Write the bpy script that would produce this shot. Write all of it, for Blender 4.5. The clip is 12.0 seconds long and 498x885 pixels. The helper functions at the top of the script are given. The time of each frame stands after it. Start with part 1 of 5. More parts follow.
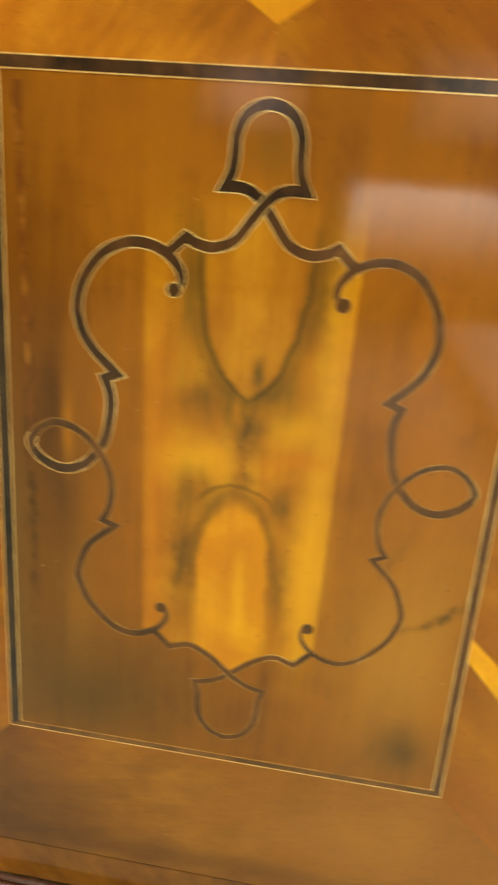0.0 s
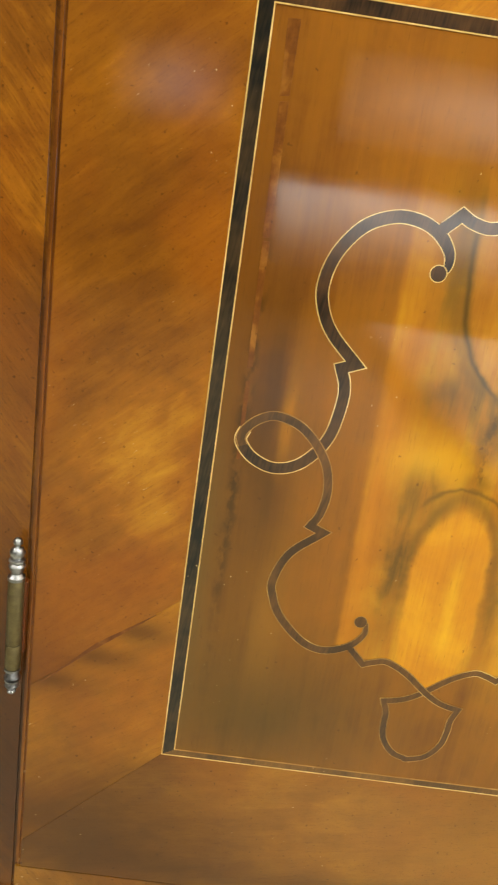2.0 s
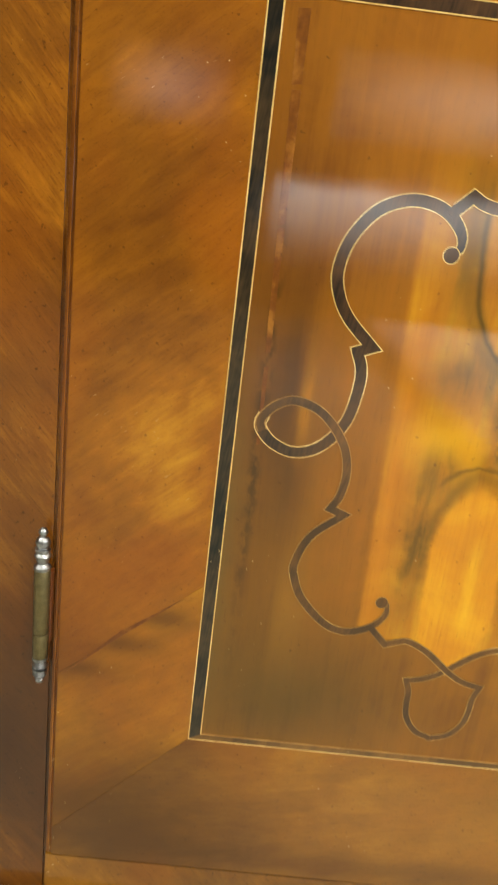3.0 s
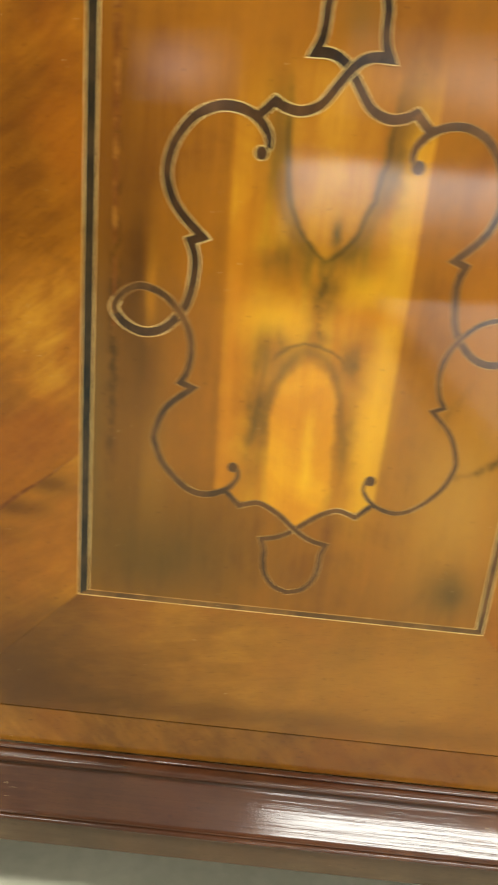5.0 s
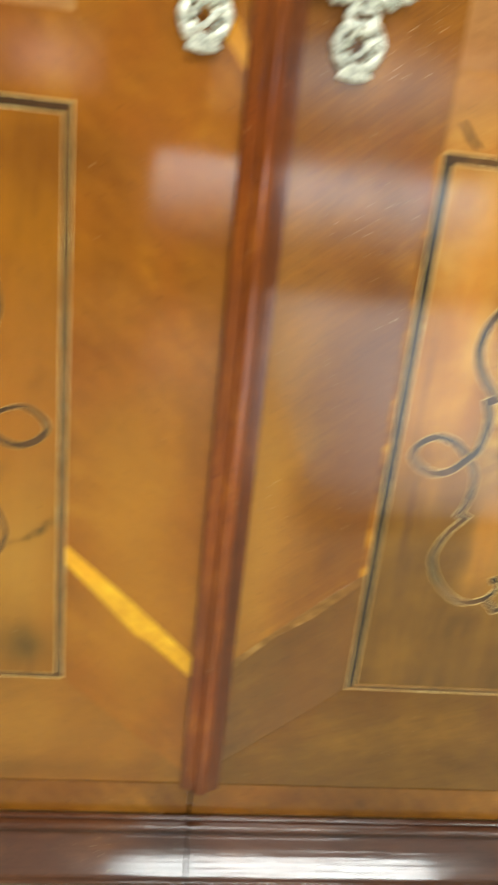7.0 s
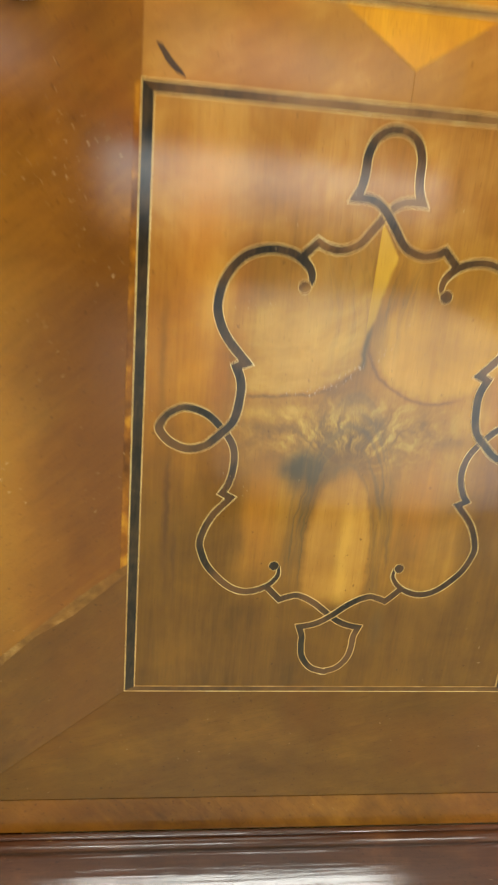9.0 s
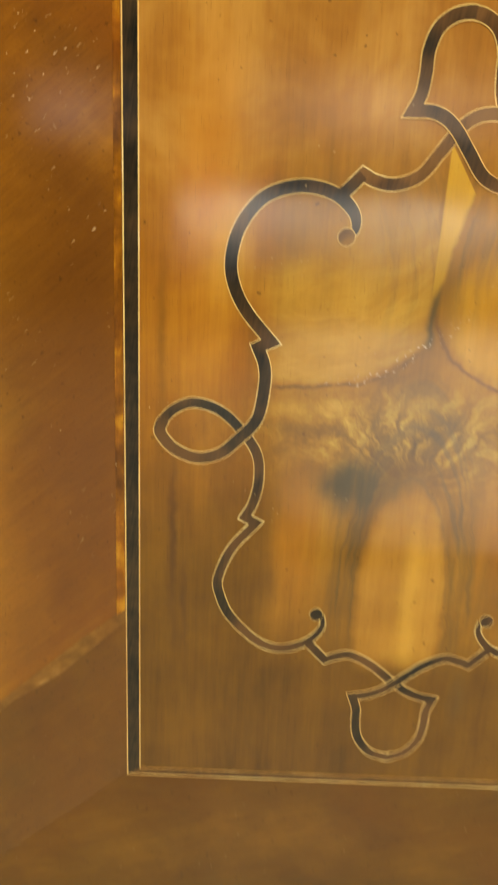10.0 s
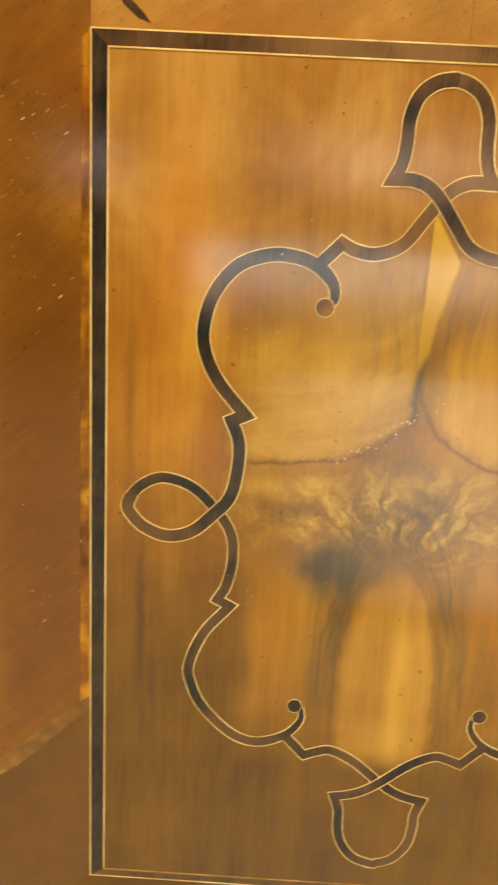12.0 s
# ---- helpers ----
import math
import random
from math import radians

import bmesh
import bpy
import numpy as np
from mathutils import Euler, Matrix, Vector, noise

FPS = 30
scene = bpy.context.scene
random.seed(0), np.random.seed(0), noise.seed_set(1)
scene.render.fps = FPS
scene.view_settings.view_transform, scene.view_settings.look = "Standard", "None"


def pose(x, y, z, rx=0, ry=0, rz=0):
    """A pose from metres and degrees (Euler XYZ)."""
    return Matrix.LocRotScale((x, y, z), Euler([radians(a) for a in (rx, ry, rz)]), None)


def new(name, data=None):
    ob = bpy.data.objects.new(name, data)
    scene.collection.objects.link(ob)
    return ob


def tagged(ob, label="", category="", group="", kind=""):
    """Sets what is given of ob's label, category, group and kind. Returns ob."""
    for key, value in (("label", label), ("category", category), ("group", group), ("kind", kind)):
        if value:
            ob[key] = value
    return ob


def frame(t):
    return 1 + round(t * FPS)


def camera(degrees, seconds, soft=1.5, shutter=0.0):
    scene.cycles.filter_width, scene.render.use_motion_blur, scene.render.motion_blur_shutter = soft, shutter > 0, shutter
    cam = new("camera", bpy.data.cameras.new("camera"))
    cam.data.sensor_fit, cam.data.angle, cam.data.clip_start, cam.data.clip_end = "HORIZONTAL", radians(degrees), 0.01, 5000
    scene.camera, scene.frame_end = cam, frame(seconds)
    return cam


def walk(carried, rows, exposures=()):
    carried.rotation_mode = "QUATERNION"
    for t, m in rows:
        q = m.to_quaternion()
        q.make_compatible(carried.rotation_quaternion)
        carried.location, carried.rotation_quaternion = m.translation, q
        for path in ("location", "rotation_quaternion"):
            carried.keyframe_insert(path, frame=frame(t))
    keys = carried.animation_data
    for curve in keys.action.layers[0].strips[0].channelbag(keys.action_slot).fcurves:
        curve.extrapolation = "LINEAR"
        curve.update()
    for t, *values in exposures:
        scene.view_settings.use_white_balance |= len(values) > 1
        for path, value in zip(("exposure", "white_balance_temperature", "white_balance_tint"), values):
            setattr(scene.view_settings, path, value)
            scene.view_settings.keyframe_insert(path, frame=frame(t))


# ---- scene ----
cam = camera(38.0, 12.0, soft=2.1, shutter=0.9)
# seconds; eye in metres; yaw, pitch and lean in degrees
ROWS = [
    (0.0, -0.2600, -0.4944, 0.8175, 7.23, -18.78, 4.39),
    (0.5, -0.3545, -0.5150, 0.8086, 4.51, -17.34, 4.85),
    (1.0, -0.4309, -0.5119, 0.8017, 1.26, -17.86, 7.42),
    (1.5, -0.4812, -0.4801, 0.7820, -1.42, -17.29, 8.49),
    (2.0, -0.4999, -0.4624, 0.7784, -1.95, -18.29, 8.54),
    (2.5, -0.5125, -0.4633, 0.7750, -2.02, -18.00, 7.65),
    (2.7, -0.5144, -0.4645, 0.7735, -1.97, -18.10, 7.35),
    (4.3, -0.4399, -0.5583, 0.7471, -0.23, -20.08, 5.23),
    (4.5, -0.4266, -0.5673, 0.7439, 0.01, -20.49, 5.28),
    (5.0, -0.3632, -0.5789, 0.7274, 0.86, -19.34, 5.45),
    (5.5, -0.2943, -0.5649, 0.7472, -1.58, -20.23, 6.37),
    (6.0, -0.2090, -0.5748, 0.7837, -3.14, -21.27, 6.40),
    (6.5, -0.1234, -0.5918, 0.8068, -2.98, -21.25, 5.44),
    (7.0, -0.0460, -0.6151, 0.8543, -6.24, -20.05, 6.36),
    (7.5, 0.0428, -0.6458, 0.9267, -7.30, -19.60, 6.38),
    (7.7, 0.0641, -0.6605, 0.9449, -8.26, -19.47, 6.83),
    (9.3, 0.1965, -0.5278, 0.8006, -6.29, -20.22, 3.91),
    (9.5, 0.2081, -0.4943, 0.7854, -4.39, -19.49, 3.28),
    (10.0, 0.2294, -0.4458, 0.7576, -0.38, -16.83, 2.50),
    (10.5, 0.2335, -0.4292, 0.7584, 1.45, -13.34, 2.20),
    (11.0, 0.2389, -0.4206, 0.7691, 2.01, -12.55, 2.51),
    (11.5, 0.2431, -0.4176, 0.7641, 2.04, -12.90, 2.38),
    (12.0, 0.2527, -0.4145, 0.7697, 0.91, -13.25, 3.01),
]


def eye_pose(x, y, z, yaw, pitch, lean):
    return pose(x, y, z, 0, 0, yaw) @ pose(0, 0, 0, 90 + pitch) @ pose(0, 0, 0, 0, 0, lean)


walk(cam, [(t, eye_pose(*row)) for t, *row in ROWS], [
    (0.0, -0.09, 7400, 8), (1.0, 0.05, 6850, 5), (2.7, 0.12, 6550, 4), (4.3, 0.20, 6350, 3), (5.5, 0.14, 6300, 3), (6.5, 0.16, 6200, 3),
    (7.0, 0.18, 5950, 2), (7.7, 0.16, 5850, 1), (9.3, -0.22, 6550, 3), (9.7, -0.27, 7050, 5), (10.5, -0.15, 7300, 8), (12.0, -0.12, 7350, 11)])

# ---- world and light ----
world = bpy.data.worlds.new("world")
scene.world = world
world.use_nodes = True
world.node_tree.nodes["Background"].inputs["Color"].default_value = (0.9, 0.93, 1.0, 1)
world.node_tree.nodes["Background"].inputs["Strength"].default_value = 0.02

LAMP_WATTS = 57.0
CEILING = 2.9


def panel_lamp(x, y, watts):
    data = bpy.data.lights.new("ceiling_lamp_light", "AREA")
    data.shape, data.size, data.size_y = "RECTANGLE", 1.42, 0.46
    data.energy, data.color = watts, (1.0, 0.95, 0.88)
    lamp = new("ceiling_lamp_light", data)
    lamp.matrix_world = pose(x, y, CEILING - 0.045)
    return lamp


# ---- node helpers ----
class Graph:
    """Small helper that strings shader nodes together."""

    def __init__(self, name):
        self.mat = bpy.data.materials.new(name)
        self.mat.use_nodes = True
        self.tree = self.mat.node_tree
        self.shader = self.tree.nodes["Principled BSDF"]

    def node(self, kind, **sockets):
        n = self.tree.nodes.new(kind)
        for key, value in sockets.items():
            self.put(n.inputs[key], value)
        return n

    def put(self, socket, value):
        if isinstance(value, bpy.types.NodeSocket):
            self.tree.links.new(value, socket)
        elif isinstance(value, (tuple, list)) and len(value) == 3 and socket.type == "RGBA":
            socket.default_value = (*value, 1)
        else:
            socket.default_value = value

    def m(self, op, a, b=0.0, c=0.0):
        n = self.tree.nodes.new("ShaderNodeMath")
        n.operation = op
        for i, v in enumerate((a, b, c)):
            self.put(n.inputs[i], v)
        return n.outputs[0]

    def add(self, *xs):
        out = xs[0]
        for x in xs[1:]:
            out = self.m("ADD", out, x)
        return out

    def mul(self, a, b):
        return self.m("MULTIPLY", a, b)

    def bell(self, x, middle, width):
        """1 at middle, falling to 0 some widths away."""
        d = self.m("DIVIDE", self.m("SUBTRACT", x, middle), width)
        return self.m("POWER", 2.718, self.mul(self.mul(d, d), -1.0))

    def step(self, x, low, high):
        n = self.tree.nodes.new("ShaderNodeMapRange")
        n.interpolation_type = "SMOOTHSTEP"
        self.put(n.inputs["Value"], x)
        n.inputs["From Min"].default_value, n.inputs["From Max"].default_value = low, high
        return n.outputs["Result"]

    def xyz(self, vector):
        n = self.node("ShaderNodeSeparateXYZ", Vector=vector)
        return n.outputs

    def vec(self, x, y, z):
        return self.node("ShaderNodeCombineXYZ", X=x, Y=y, Z=z).outputs[0]

    def noise(self, vector, scale, detail=3.0, rough=0.55, twist=0.0):
        n = self.node("ShaderNodeTexNoise", Vector=vector, Scale=scale, Detail=detail, Roughness=rough, Distortion=twist)
        return n.outputs[0]

    def mix(self, fac, a, b):
        n = self.tree.nodes.new("ShaderNodeMix")
        n.data_type = "RGBA"
        self.put(n.inputs[0], fac)
        self.put(n.inputs[6], a)
        self.put(n.inputs[7], b)
        return n.outputs[2]

    def ramp(self, fac, *stops):
        n = self.node("ShaderNodeValToRGB", Fac=fac)
        e = n.color_ramp.elements
        while len(e) < len(stops):
            e.new(0.5)
        for slot, (at, colour) in zip(e, stops):
            slot.position, slot.color = at, (*colour, 1)
        return n.outputs[0]

    def object_coords(self):
        return self.tree.nodes.new("ShaderNodeTexCoord").outputs["Object"]

    def bump(self, height, strength, distance=0.001):
        n = self.node("ShaderNodeBump", Strength=strength, Distance=distance, Height=height)
        return n.outputs[0]

    def finish(self, colour, rough=0.45, metal=0.0, coat=0.0, coat_rough=0.1, normal=None, coat_normal=None, spec=0.5):
        s = self.shader.inputs
        self.put(s["Base Color"], colour)
        self.put(s["Roughness"], rough)
        s["Metallic"].default_value = metal
        s["Specular IOR Level"].default_value = spec
        s["Coat Weight"].default_value = coat
        self.put(s["Coat Roughness"], coat_rough)
        if normal is not None:
            self.put(s["Normal"], normal)
        if coat_normal is not None:
            self.put(s["Coat Normal"], coat_normal)
        return self.mat


def grain_coords(g, angle, across, along):
    """Coordinates on the front, stretched along a grain that leans by angle degrees from upright to the right."""
    x, y, z = g.xyz(g.object_coords())
    c, s = math.cos(radians(angle)), math.sin(radians(angle))
    a = g.add(g.mul(x, c), g.mul(z, -s))
    b = g.add(g.mul(x, s), g.mul(z, c))
    return g.vec(g.mul(a, across), g.mul(y, across), g.mul(b, along))


def varnish(g, colour, fine, rough=0.42, coat=0.62, gloss=0.075, streaks=None):
    """A rubbed, slightly wavy varnish over wood, with faint smears and dust."""
    p = g.object_coords()
    nick = g.mul(g.step(g.noise(p, 330.0, 1.0, 0.4), 0.75, 0.77), g.step(g.noise(p, 9.0, 2.0), 0.56, 0.66))
    colour = g.mix(g.mul(nick, 0.6), colour, (0.62, 0.45, 0.22))
    wavy = g.noise(p, 16.0, 1.5)
    dust = g.noise(p, 1500.0, 2.0)
    smear = g.step(g.noise(p, 14.0, 4.0, 0.6), 0.35, 0.75)
    coat_rough = g.add(gloss, g.mul(smear, 0.045))
    normal = g.bump(fine, 0.12, 0.0006)
    height = g.add(g.mul(wavy, 1.0), g.mul(dust, 0.02))
    if streaks is not None:
        height = g.add(height, streaks)
    coat_normal = g.bump(height, 0.14, 0.0012)
    return g.finish(colour, rough, 0.0, coat, coat_rough, normal, coat_normal, 0.08)


def veneer_wood(name, dark, mid, light, angle=0.0, stripe=30.0, figure=1.0, blotch=9.0, flecks=0.0, gloss=0.055, lines=1.0, streaks=0.0, coat=0.62, spot_tone=()):
    """Figured veneer: two sizes of cloudy figure, growth bands and hair-fine pores along a leaning grain."""
    g = Graph(name)
    cloud = g.noise(g.object_coords(), blotch, 4.0, 0.55, 0.45)
    patch = g.noise(grain_coords(g, angle, blotch * 2.6, blotch * 0.8), 1.0, 4.0, 0.55, 0.7)
    bands = g.noise(grain_coords(g, angle, stripe, stripe * 0.12), 1.0, 4.0, 0.6, 0.8)
    fine = g.noise(grain_coords(g, angle, 420.0, 16.0), 1.0, 3.0, 0.65, 0.3)
    hair = g.noise(grain_coords(g, angle, 150.0, 7.0), 1.0, 4.0, 0.65, 0.5)
    tone = g.add(g.mul(cloud, 0.88 * figure), g.mul(patch, 0.20 * figure), g.mul(bands, 0.22 * figure * lines), g.mul(fine, 0.20 * lines), g.mul(hair, 0.22 * lines))
    tone = g.add(tone, 0.5 - 0.5 * (1.08 * figure + 0.22 * figure * lines + 0.42 * lines))
    mottle = g.noise(grain_coords(g, angle, 70.0, 26.0), 1.0, 4.0, 0.6, 0.5)
    tone = g.add(tone, g.mul(g.add(mottle, -0.5), 0.34 * figure))
    colour = g.ramp(tone, (0.20, dark), (0.42, tuple(0.55 * a + 0.45 * b for a, b in zip(mid, dark))), (0.56, mid), (0.80, light))
    drift = g.step(g.noise(g.object_coords(), 6.5, 3.0, 0.55, 0.4), 0.42, 0.64)
    colour = g.mix(g.mul(drift, 0.40), colour, (mid[0] * 1.02, mid[1] * 0.74, mid[2] * 0.6))
    # placed tone spots, darker unless given a shade; some paint in sheen, haze or shadow
    for hx, hz, wide, tall, force, *shade in spot_tone:
        x, _, z = g.xyz(g.object_coords())
        spot = g.mul(g.bell(g.add(x, g.mul(patch, 0.05)), hx + 0.025, wide), g.bell(g.add(z, g.mul(patch, 0.5 * tall)), hz + 0.25 * tall, tall))
        colour = g.mix(g.mul(spot, force), colour, shade[0] if shade else tuple(0.55 * v for v in dark))
    pores = g.step(g.noise(grain_coords(g, angle, 1100.0, 80.0), 1.0, 2.0, 0.6), 0.58, 0.72)
    colour = g.mix(g.mul(pores, 0.28), colour, tuple(v * 0.45 for v in dark))
    specks = g.step(g.noise(g.object_coords(), 260.0, 2.0, 0.5), 0.66, 0.72)
    colour = g.mix(g.mul(specks, 0.45), colour, tuple(v * 0.4 for v in dark))
    stipple = g.step(g.noise(g.object_coords(), 620.0, 2.0, 0.6), 0.56, 0.68)
    colour = g.mix(g.mul(stipple, 0.16), colour, tuple(v * 0.5 for v in dark))
    if flecks:
        spots = g.step(g.noise(grain_coords(g, angle, 800.0, 120.0), 1.0, 2.0, 0.6), 0.675, 0.72)
        where = g.step(g.noise(g.object_coords(), 15.0, 3.0), 0.60 - 0.07 * flecks, 0.70 - 0.03 * flecks)
        colour = g.mix(g.mul(g.mul(spots, where), flecks), colour, (0.72, 0.52, 0.26))
    return varnish(g, colour, fine, coat=coat, gloss=gloss, streaks=g.mul(g.noise(grain_coords(g, angle, 260.0, 5.0), 1.0, 3.0), streaks) if streaks else None)


def flame_panel_wood(name, centre):
    """Crotch veneer: a golden core with straight sides, a deep cup above, a pointed flame below and dark heartwood between them."""
    g = Graph(name)
    p = g.object_coords()
    x, _, z = g.xyz(p)
    wob = g.add(g.noise(p, 17.0, 3.0, 0.55), -0.5)
    wob2 = g.add(g.noise(p, 75.0, 3.0, 0.6), -0.5)
    u0, v0 = g.add(x, -centre[0]), g.add(z, -centre[1])
    u = g.add(u0, g.mul(wob, 0.014), g.mul(wob2, 0.004))
    v = g.add(v0, g.mul(wob2, 0.007), g.mul(wob, -0.014))
    bands = g.noise(grain_coords(g, 0.0, 22.0, 1.6), 1.0, 4.0, 0.6, 0.7)
    fine = g.noise(grain_coords(g, 0.0, 380.0, 13.0), 1.0, 3.0, 0.65, 0.2)
    cloud = g.noise(p, 15.0, 4.0, 0.58, 0.5)
    rust, brown, amber, gold, yellow, spot_tone = (0.118, 0.034, 0.0028), (0.232, 0.085, 0.0048), (0.30, 0.105, 0.0045), (0.425, 0.172, 0.0055), (0.60, 0.305, 0.009), (0.080, 0.043, 0.0062)
    mottle = g.noise(grain_coords(g, 0.0, 80.0, 16.0), 1.0, 4.0, 0.6, 0.5)
    tone = g.add(g.mul(bands, 0.60), g.mul(fine, 0.20), g.mul(cloud, 0.62), g.mul(mottle, 0.30), -0.36)
    outer = g.ramp(tone, (0.24, rust), (0.50, brown), (0.80, amber))
    core = g.ramp(g.add(g.mul(bands, 0.75), g.mul(fine, 0.25), g.mul(cloud, 0.70), g.mul(mottle, 0.50), -0.62), (0.22, amber), (0.48, gold), (0.76, yellow))
    # broad zones of the outer wood, rusty by the hinge side and above; olive foot and tan lower right paint in
    # reflected haze
    for zu, zv, zw, zh, force, shade in ((-0.172, 0.10, 0.045, 0.17, 0.60, (0.080, 0.022, 0.002)), (-0.150, -0.06, 0.042, 0.15, 0.55, (0.070, 0.034, 0.004)), (-0.12, -0.215, 0.11, 0.070, 0.80, (0.066, 0.038, 0.005)), (0.11, -0.240, 0.10, 0.040, 0.25, spot_tone), (0.135, -0.13, 0.050, 0.10, 0.78, (0.36, 0.178, 0.021)),
                                         (0.145, -0.225, 0.022, 0.020, 0.7, (0.045, 0.033, 0.006)), (0.165, 0.235, 0.035, 0.030, 0.6, rust), (0.03, 0.24, 0.10, 0.03, 0.30, rust),
                                         (0.125, 0.02, 0.030, 0.10, 0.45, amber), (0.12, 0.13, 0.020, 0.10, 0.4, amber), (-0.095, 0.22, 0.05, 0.05, 0.5, amber),
                                         (-0.183, -0.11, 0.013, 0.115, 0.75, (0.080, 0.062, 0.017)), (-0.150, 0.035, 0.009, 0.055, 0.70, (0.055, 0.020, 0.003)), (-0.139, -0.030, 0.012, 0.035, 0.60, (0.060, 0.023, 0.003)), (-0.125, -0.13, 0.012, 0.05, 0.45, (0.25, 0.115, 0.012)), (-0.135, 0.02, 0.006, 0.03, 0.5, gold)):
        spot = g.mul(g.bell(g.add(u, g.mul(bands, 0.03)), zu + 0.015, zw), g.bell(v, zv, zh))
        outer = g.mix(g.mul(spot, force), outer, shade)
    left = g.step(g.add(u0, g.mul(v0, 0.020), g.mul(wob2, 0.003)), -0.0785, -0.0725)
    right = g.step(g.add(u0, g.mul(v0, -0.012), g.mul(wob2, 0.002)), 0.0690, 0.0668)
    # the core ends along the foot of the strapwork and fades out above
    wide = g.m("DIVIDE", u0, 0.017)
    rim = g.add(-0.1545, g.mul(g.m("POWER", 2.718, g.mul(g.mul(wide, wide), -1.0)), -0.0218), g.mul(g.step(g.m("ABSOLUTE", u0), 0.054, 0.064), 0.009))
    low = g.step(g.add(v0, g.mul(rim, -1.0)), -0.0015, 0.0015)
    tall = g.mul(low, g.step(v, 0.215, 0.115))
    inside = g.mul(g.mul(left, right), tall)
    colour = g.mix(g.mul(inside, g.add(0.50, g.mul(g.step(u, -0.078, -0.030), 0.44))), outer, core)
    # orange stripe down one side of the core, paler stripe down the other
    colour = g.mix(g.mul(g.mul(g.bell(u0, -0.066, 0.010), inside), g.mul(g.mul(g.step(bands, 0.30, 0.60), g.step(v, 0.14, 0.02)), 0.60)), colour, (0.48, 0.165, 0.005))
    colour = g.mix(g.mul(g.mul(g.bell(u0, 0.057, 0.010), inside), 0.4), colour, (0.58, 0.33, 0.016))
    # bright and dull patches of the core
    for su, sv, sa, sb, force, shade in ((-0.036, 0.006, 0.024, 0.015, 0.85, yellow), (0.034, 0.038, 0.020, 0.016, 0.80, yellow), (0.052, -0.080, 0.014, 0.070, 0.70, yellow),
                                         (0.040, 0.014, 0.030, 0.008, 0.65, (0.42, 0.155, 0.005)), (-0.052, 0.050, 0.022, 0.010, 0.45, amber), (0.030, -0.010, 0.022, 0.006, 0.35, amber)):
        colour = g.mix(g.mul(g.mul(g.bell(u, su, sa), g.bell(v, sv, sb)), force), colour, shade)
    # heartwood: soft shade beside the cup, over the arch and beside the flame
    for su, sv, sa, sb, force in ((-0.050, 0.130, 0.010, 0.050, 0.62), (0.047, 0.140, 0.008, 0.050, 0.62), (-0.026, 0.055, 0.026, 0.018, 0.75), (0.022, 0.064, 0.020, 0.016, 0.65), (0.0, 0.030, 0.012, 0.022, 0.70), (0.0, 0.045, 0.045, 0.020, 0.40),
                                  (-0.042, -0.075, 0.011, 0.060, 0.85), (-0.032, -0.020, 0.015, 0.018, 0.70), (0.031, -0.024, 0.011, 0.016, 0.75), (0.034, -0.100, 0.008, 0.055, 0.60), (0.0, -0.006, 0.012, 0.007, 0.45)):
        colour = g.mix(g.mul(g.mul(g.bell(g.add(u, g.mul(wob2, 0.012)), su, sa), g.bell(v, sv, sb)), g.mul(g.add(0.35, g.mul(g.step(g.add(mottle, g.mul(fine, 0.25)), 0.42, 0.76), 0.75)), force)), colour, spot_tone)
    colour = g.mix(g.mul(g.mul(g.bell(u, 0.004, 0.015), g.bell(v, 0.222, 0.020)), 0.60), colour, (0.13, 0.066, 0.008))
    # the cup: steep sides that close to a point
    rise = g.add(1.0, g.mul(g.m("POWER", 2.718, g.m("DIVIDE", g.m("MAXIMUM", g.add(v, -0.055), 0.0), -0.030)), -1.0))
    lip = g.add(g.m("DIVIDE", g.m("ABSOLUTE", g.add(u, 0.001)), 0.0395), g.mul(rise, -1.0))
    level = g.mul(g.step(v, 0.045, 0.062), g.step(v, 0.195, 0.145))
    bowl = g.mul(g.step(lip, 0.02, -0.06), g.mul(g.step(v, 0.056, 0.062), g.step(v, 0.20, 0.18)))
    bowl_wood = g.ramp(tone, (0.2, (0.20, 0.068, 0.004)), (0.5, (0.305, 0.120, 0.007)), (0.8, (0.45, 0.210, 0.012)))
    colour = g.mix(g.mul(bowl, 0.85), colour, bowl_wood)
    colour = g.mix(g.mul(g.mul(g.bell(lip, 0.18, 0.20), level), 0.58), colour, spot_tone)
    colour = g.mix(g.mul(g.mul(g.bell(g.add(lip, g.mul(wob2, 0.10)), 0.03, 0.070), level), 0.85), colour, (0.055, 0.034, 0.006))
    # the flame: round head, straight sides, pointed foot
    head = g.m("MAXIMUM", g.m("DIVIDE", g.add(v, 0.083), 0.056), 0.0)
    foot = g.m("MAXIMUM", g.m("DIVIDE", g.add(v, 0.120), -0.060), 0.0)
    du = g.m("DIVIDE", g.m("ABSOLUTE", g.add(u, 0.003)), 0.0270)
    e = g.m("SQRT", g.add(g.mul(du, du), g.mul(head, head), g.mul(foot, foot)))
    flame = g.ramp(g.add(g.mul(bands, 0.35), g.mul(fine, 0.30), g.mul(cloud, 0.85), -0.25), (0.2, (0.36, 0.122, 0.004)), (0.5, (0.50, 0.205, 0.005)), (0.8, (0.66, 0.335, 0.009)))
    colour = g.mix(g.mul(g.mul(g.bell(e, 1.16, 0.13), g.step(v, -0.130, -0.055)), 0.55), colour, spot_tone)
    colour = g.mix(g.mul(g.mul(g.step(e, 1.06, 0.92), low), 0.95), colour, flame)
    colour = g.mix(g.mul(g.mul(g.bell(u, 0.003, 0.0050), g.mul(g.step(v, -0.050, -0.085), g.step(v, -0.155, -0.12))), g.mul(mottle, 0.75)), colour, (0.74, 0.44, 0.014))
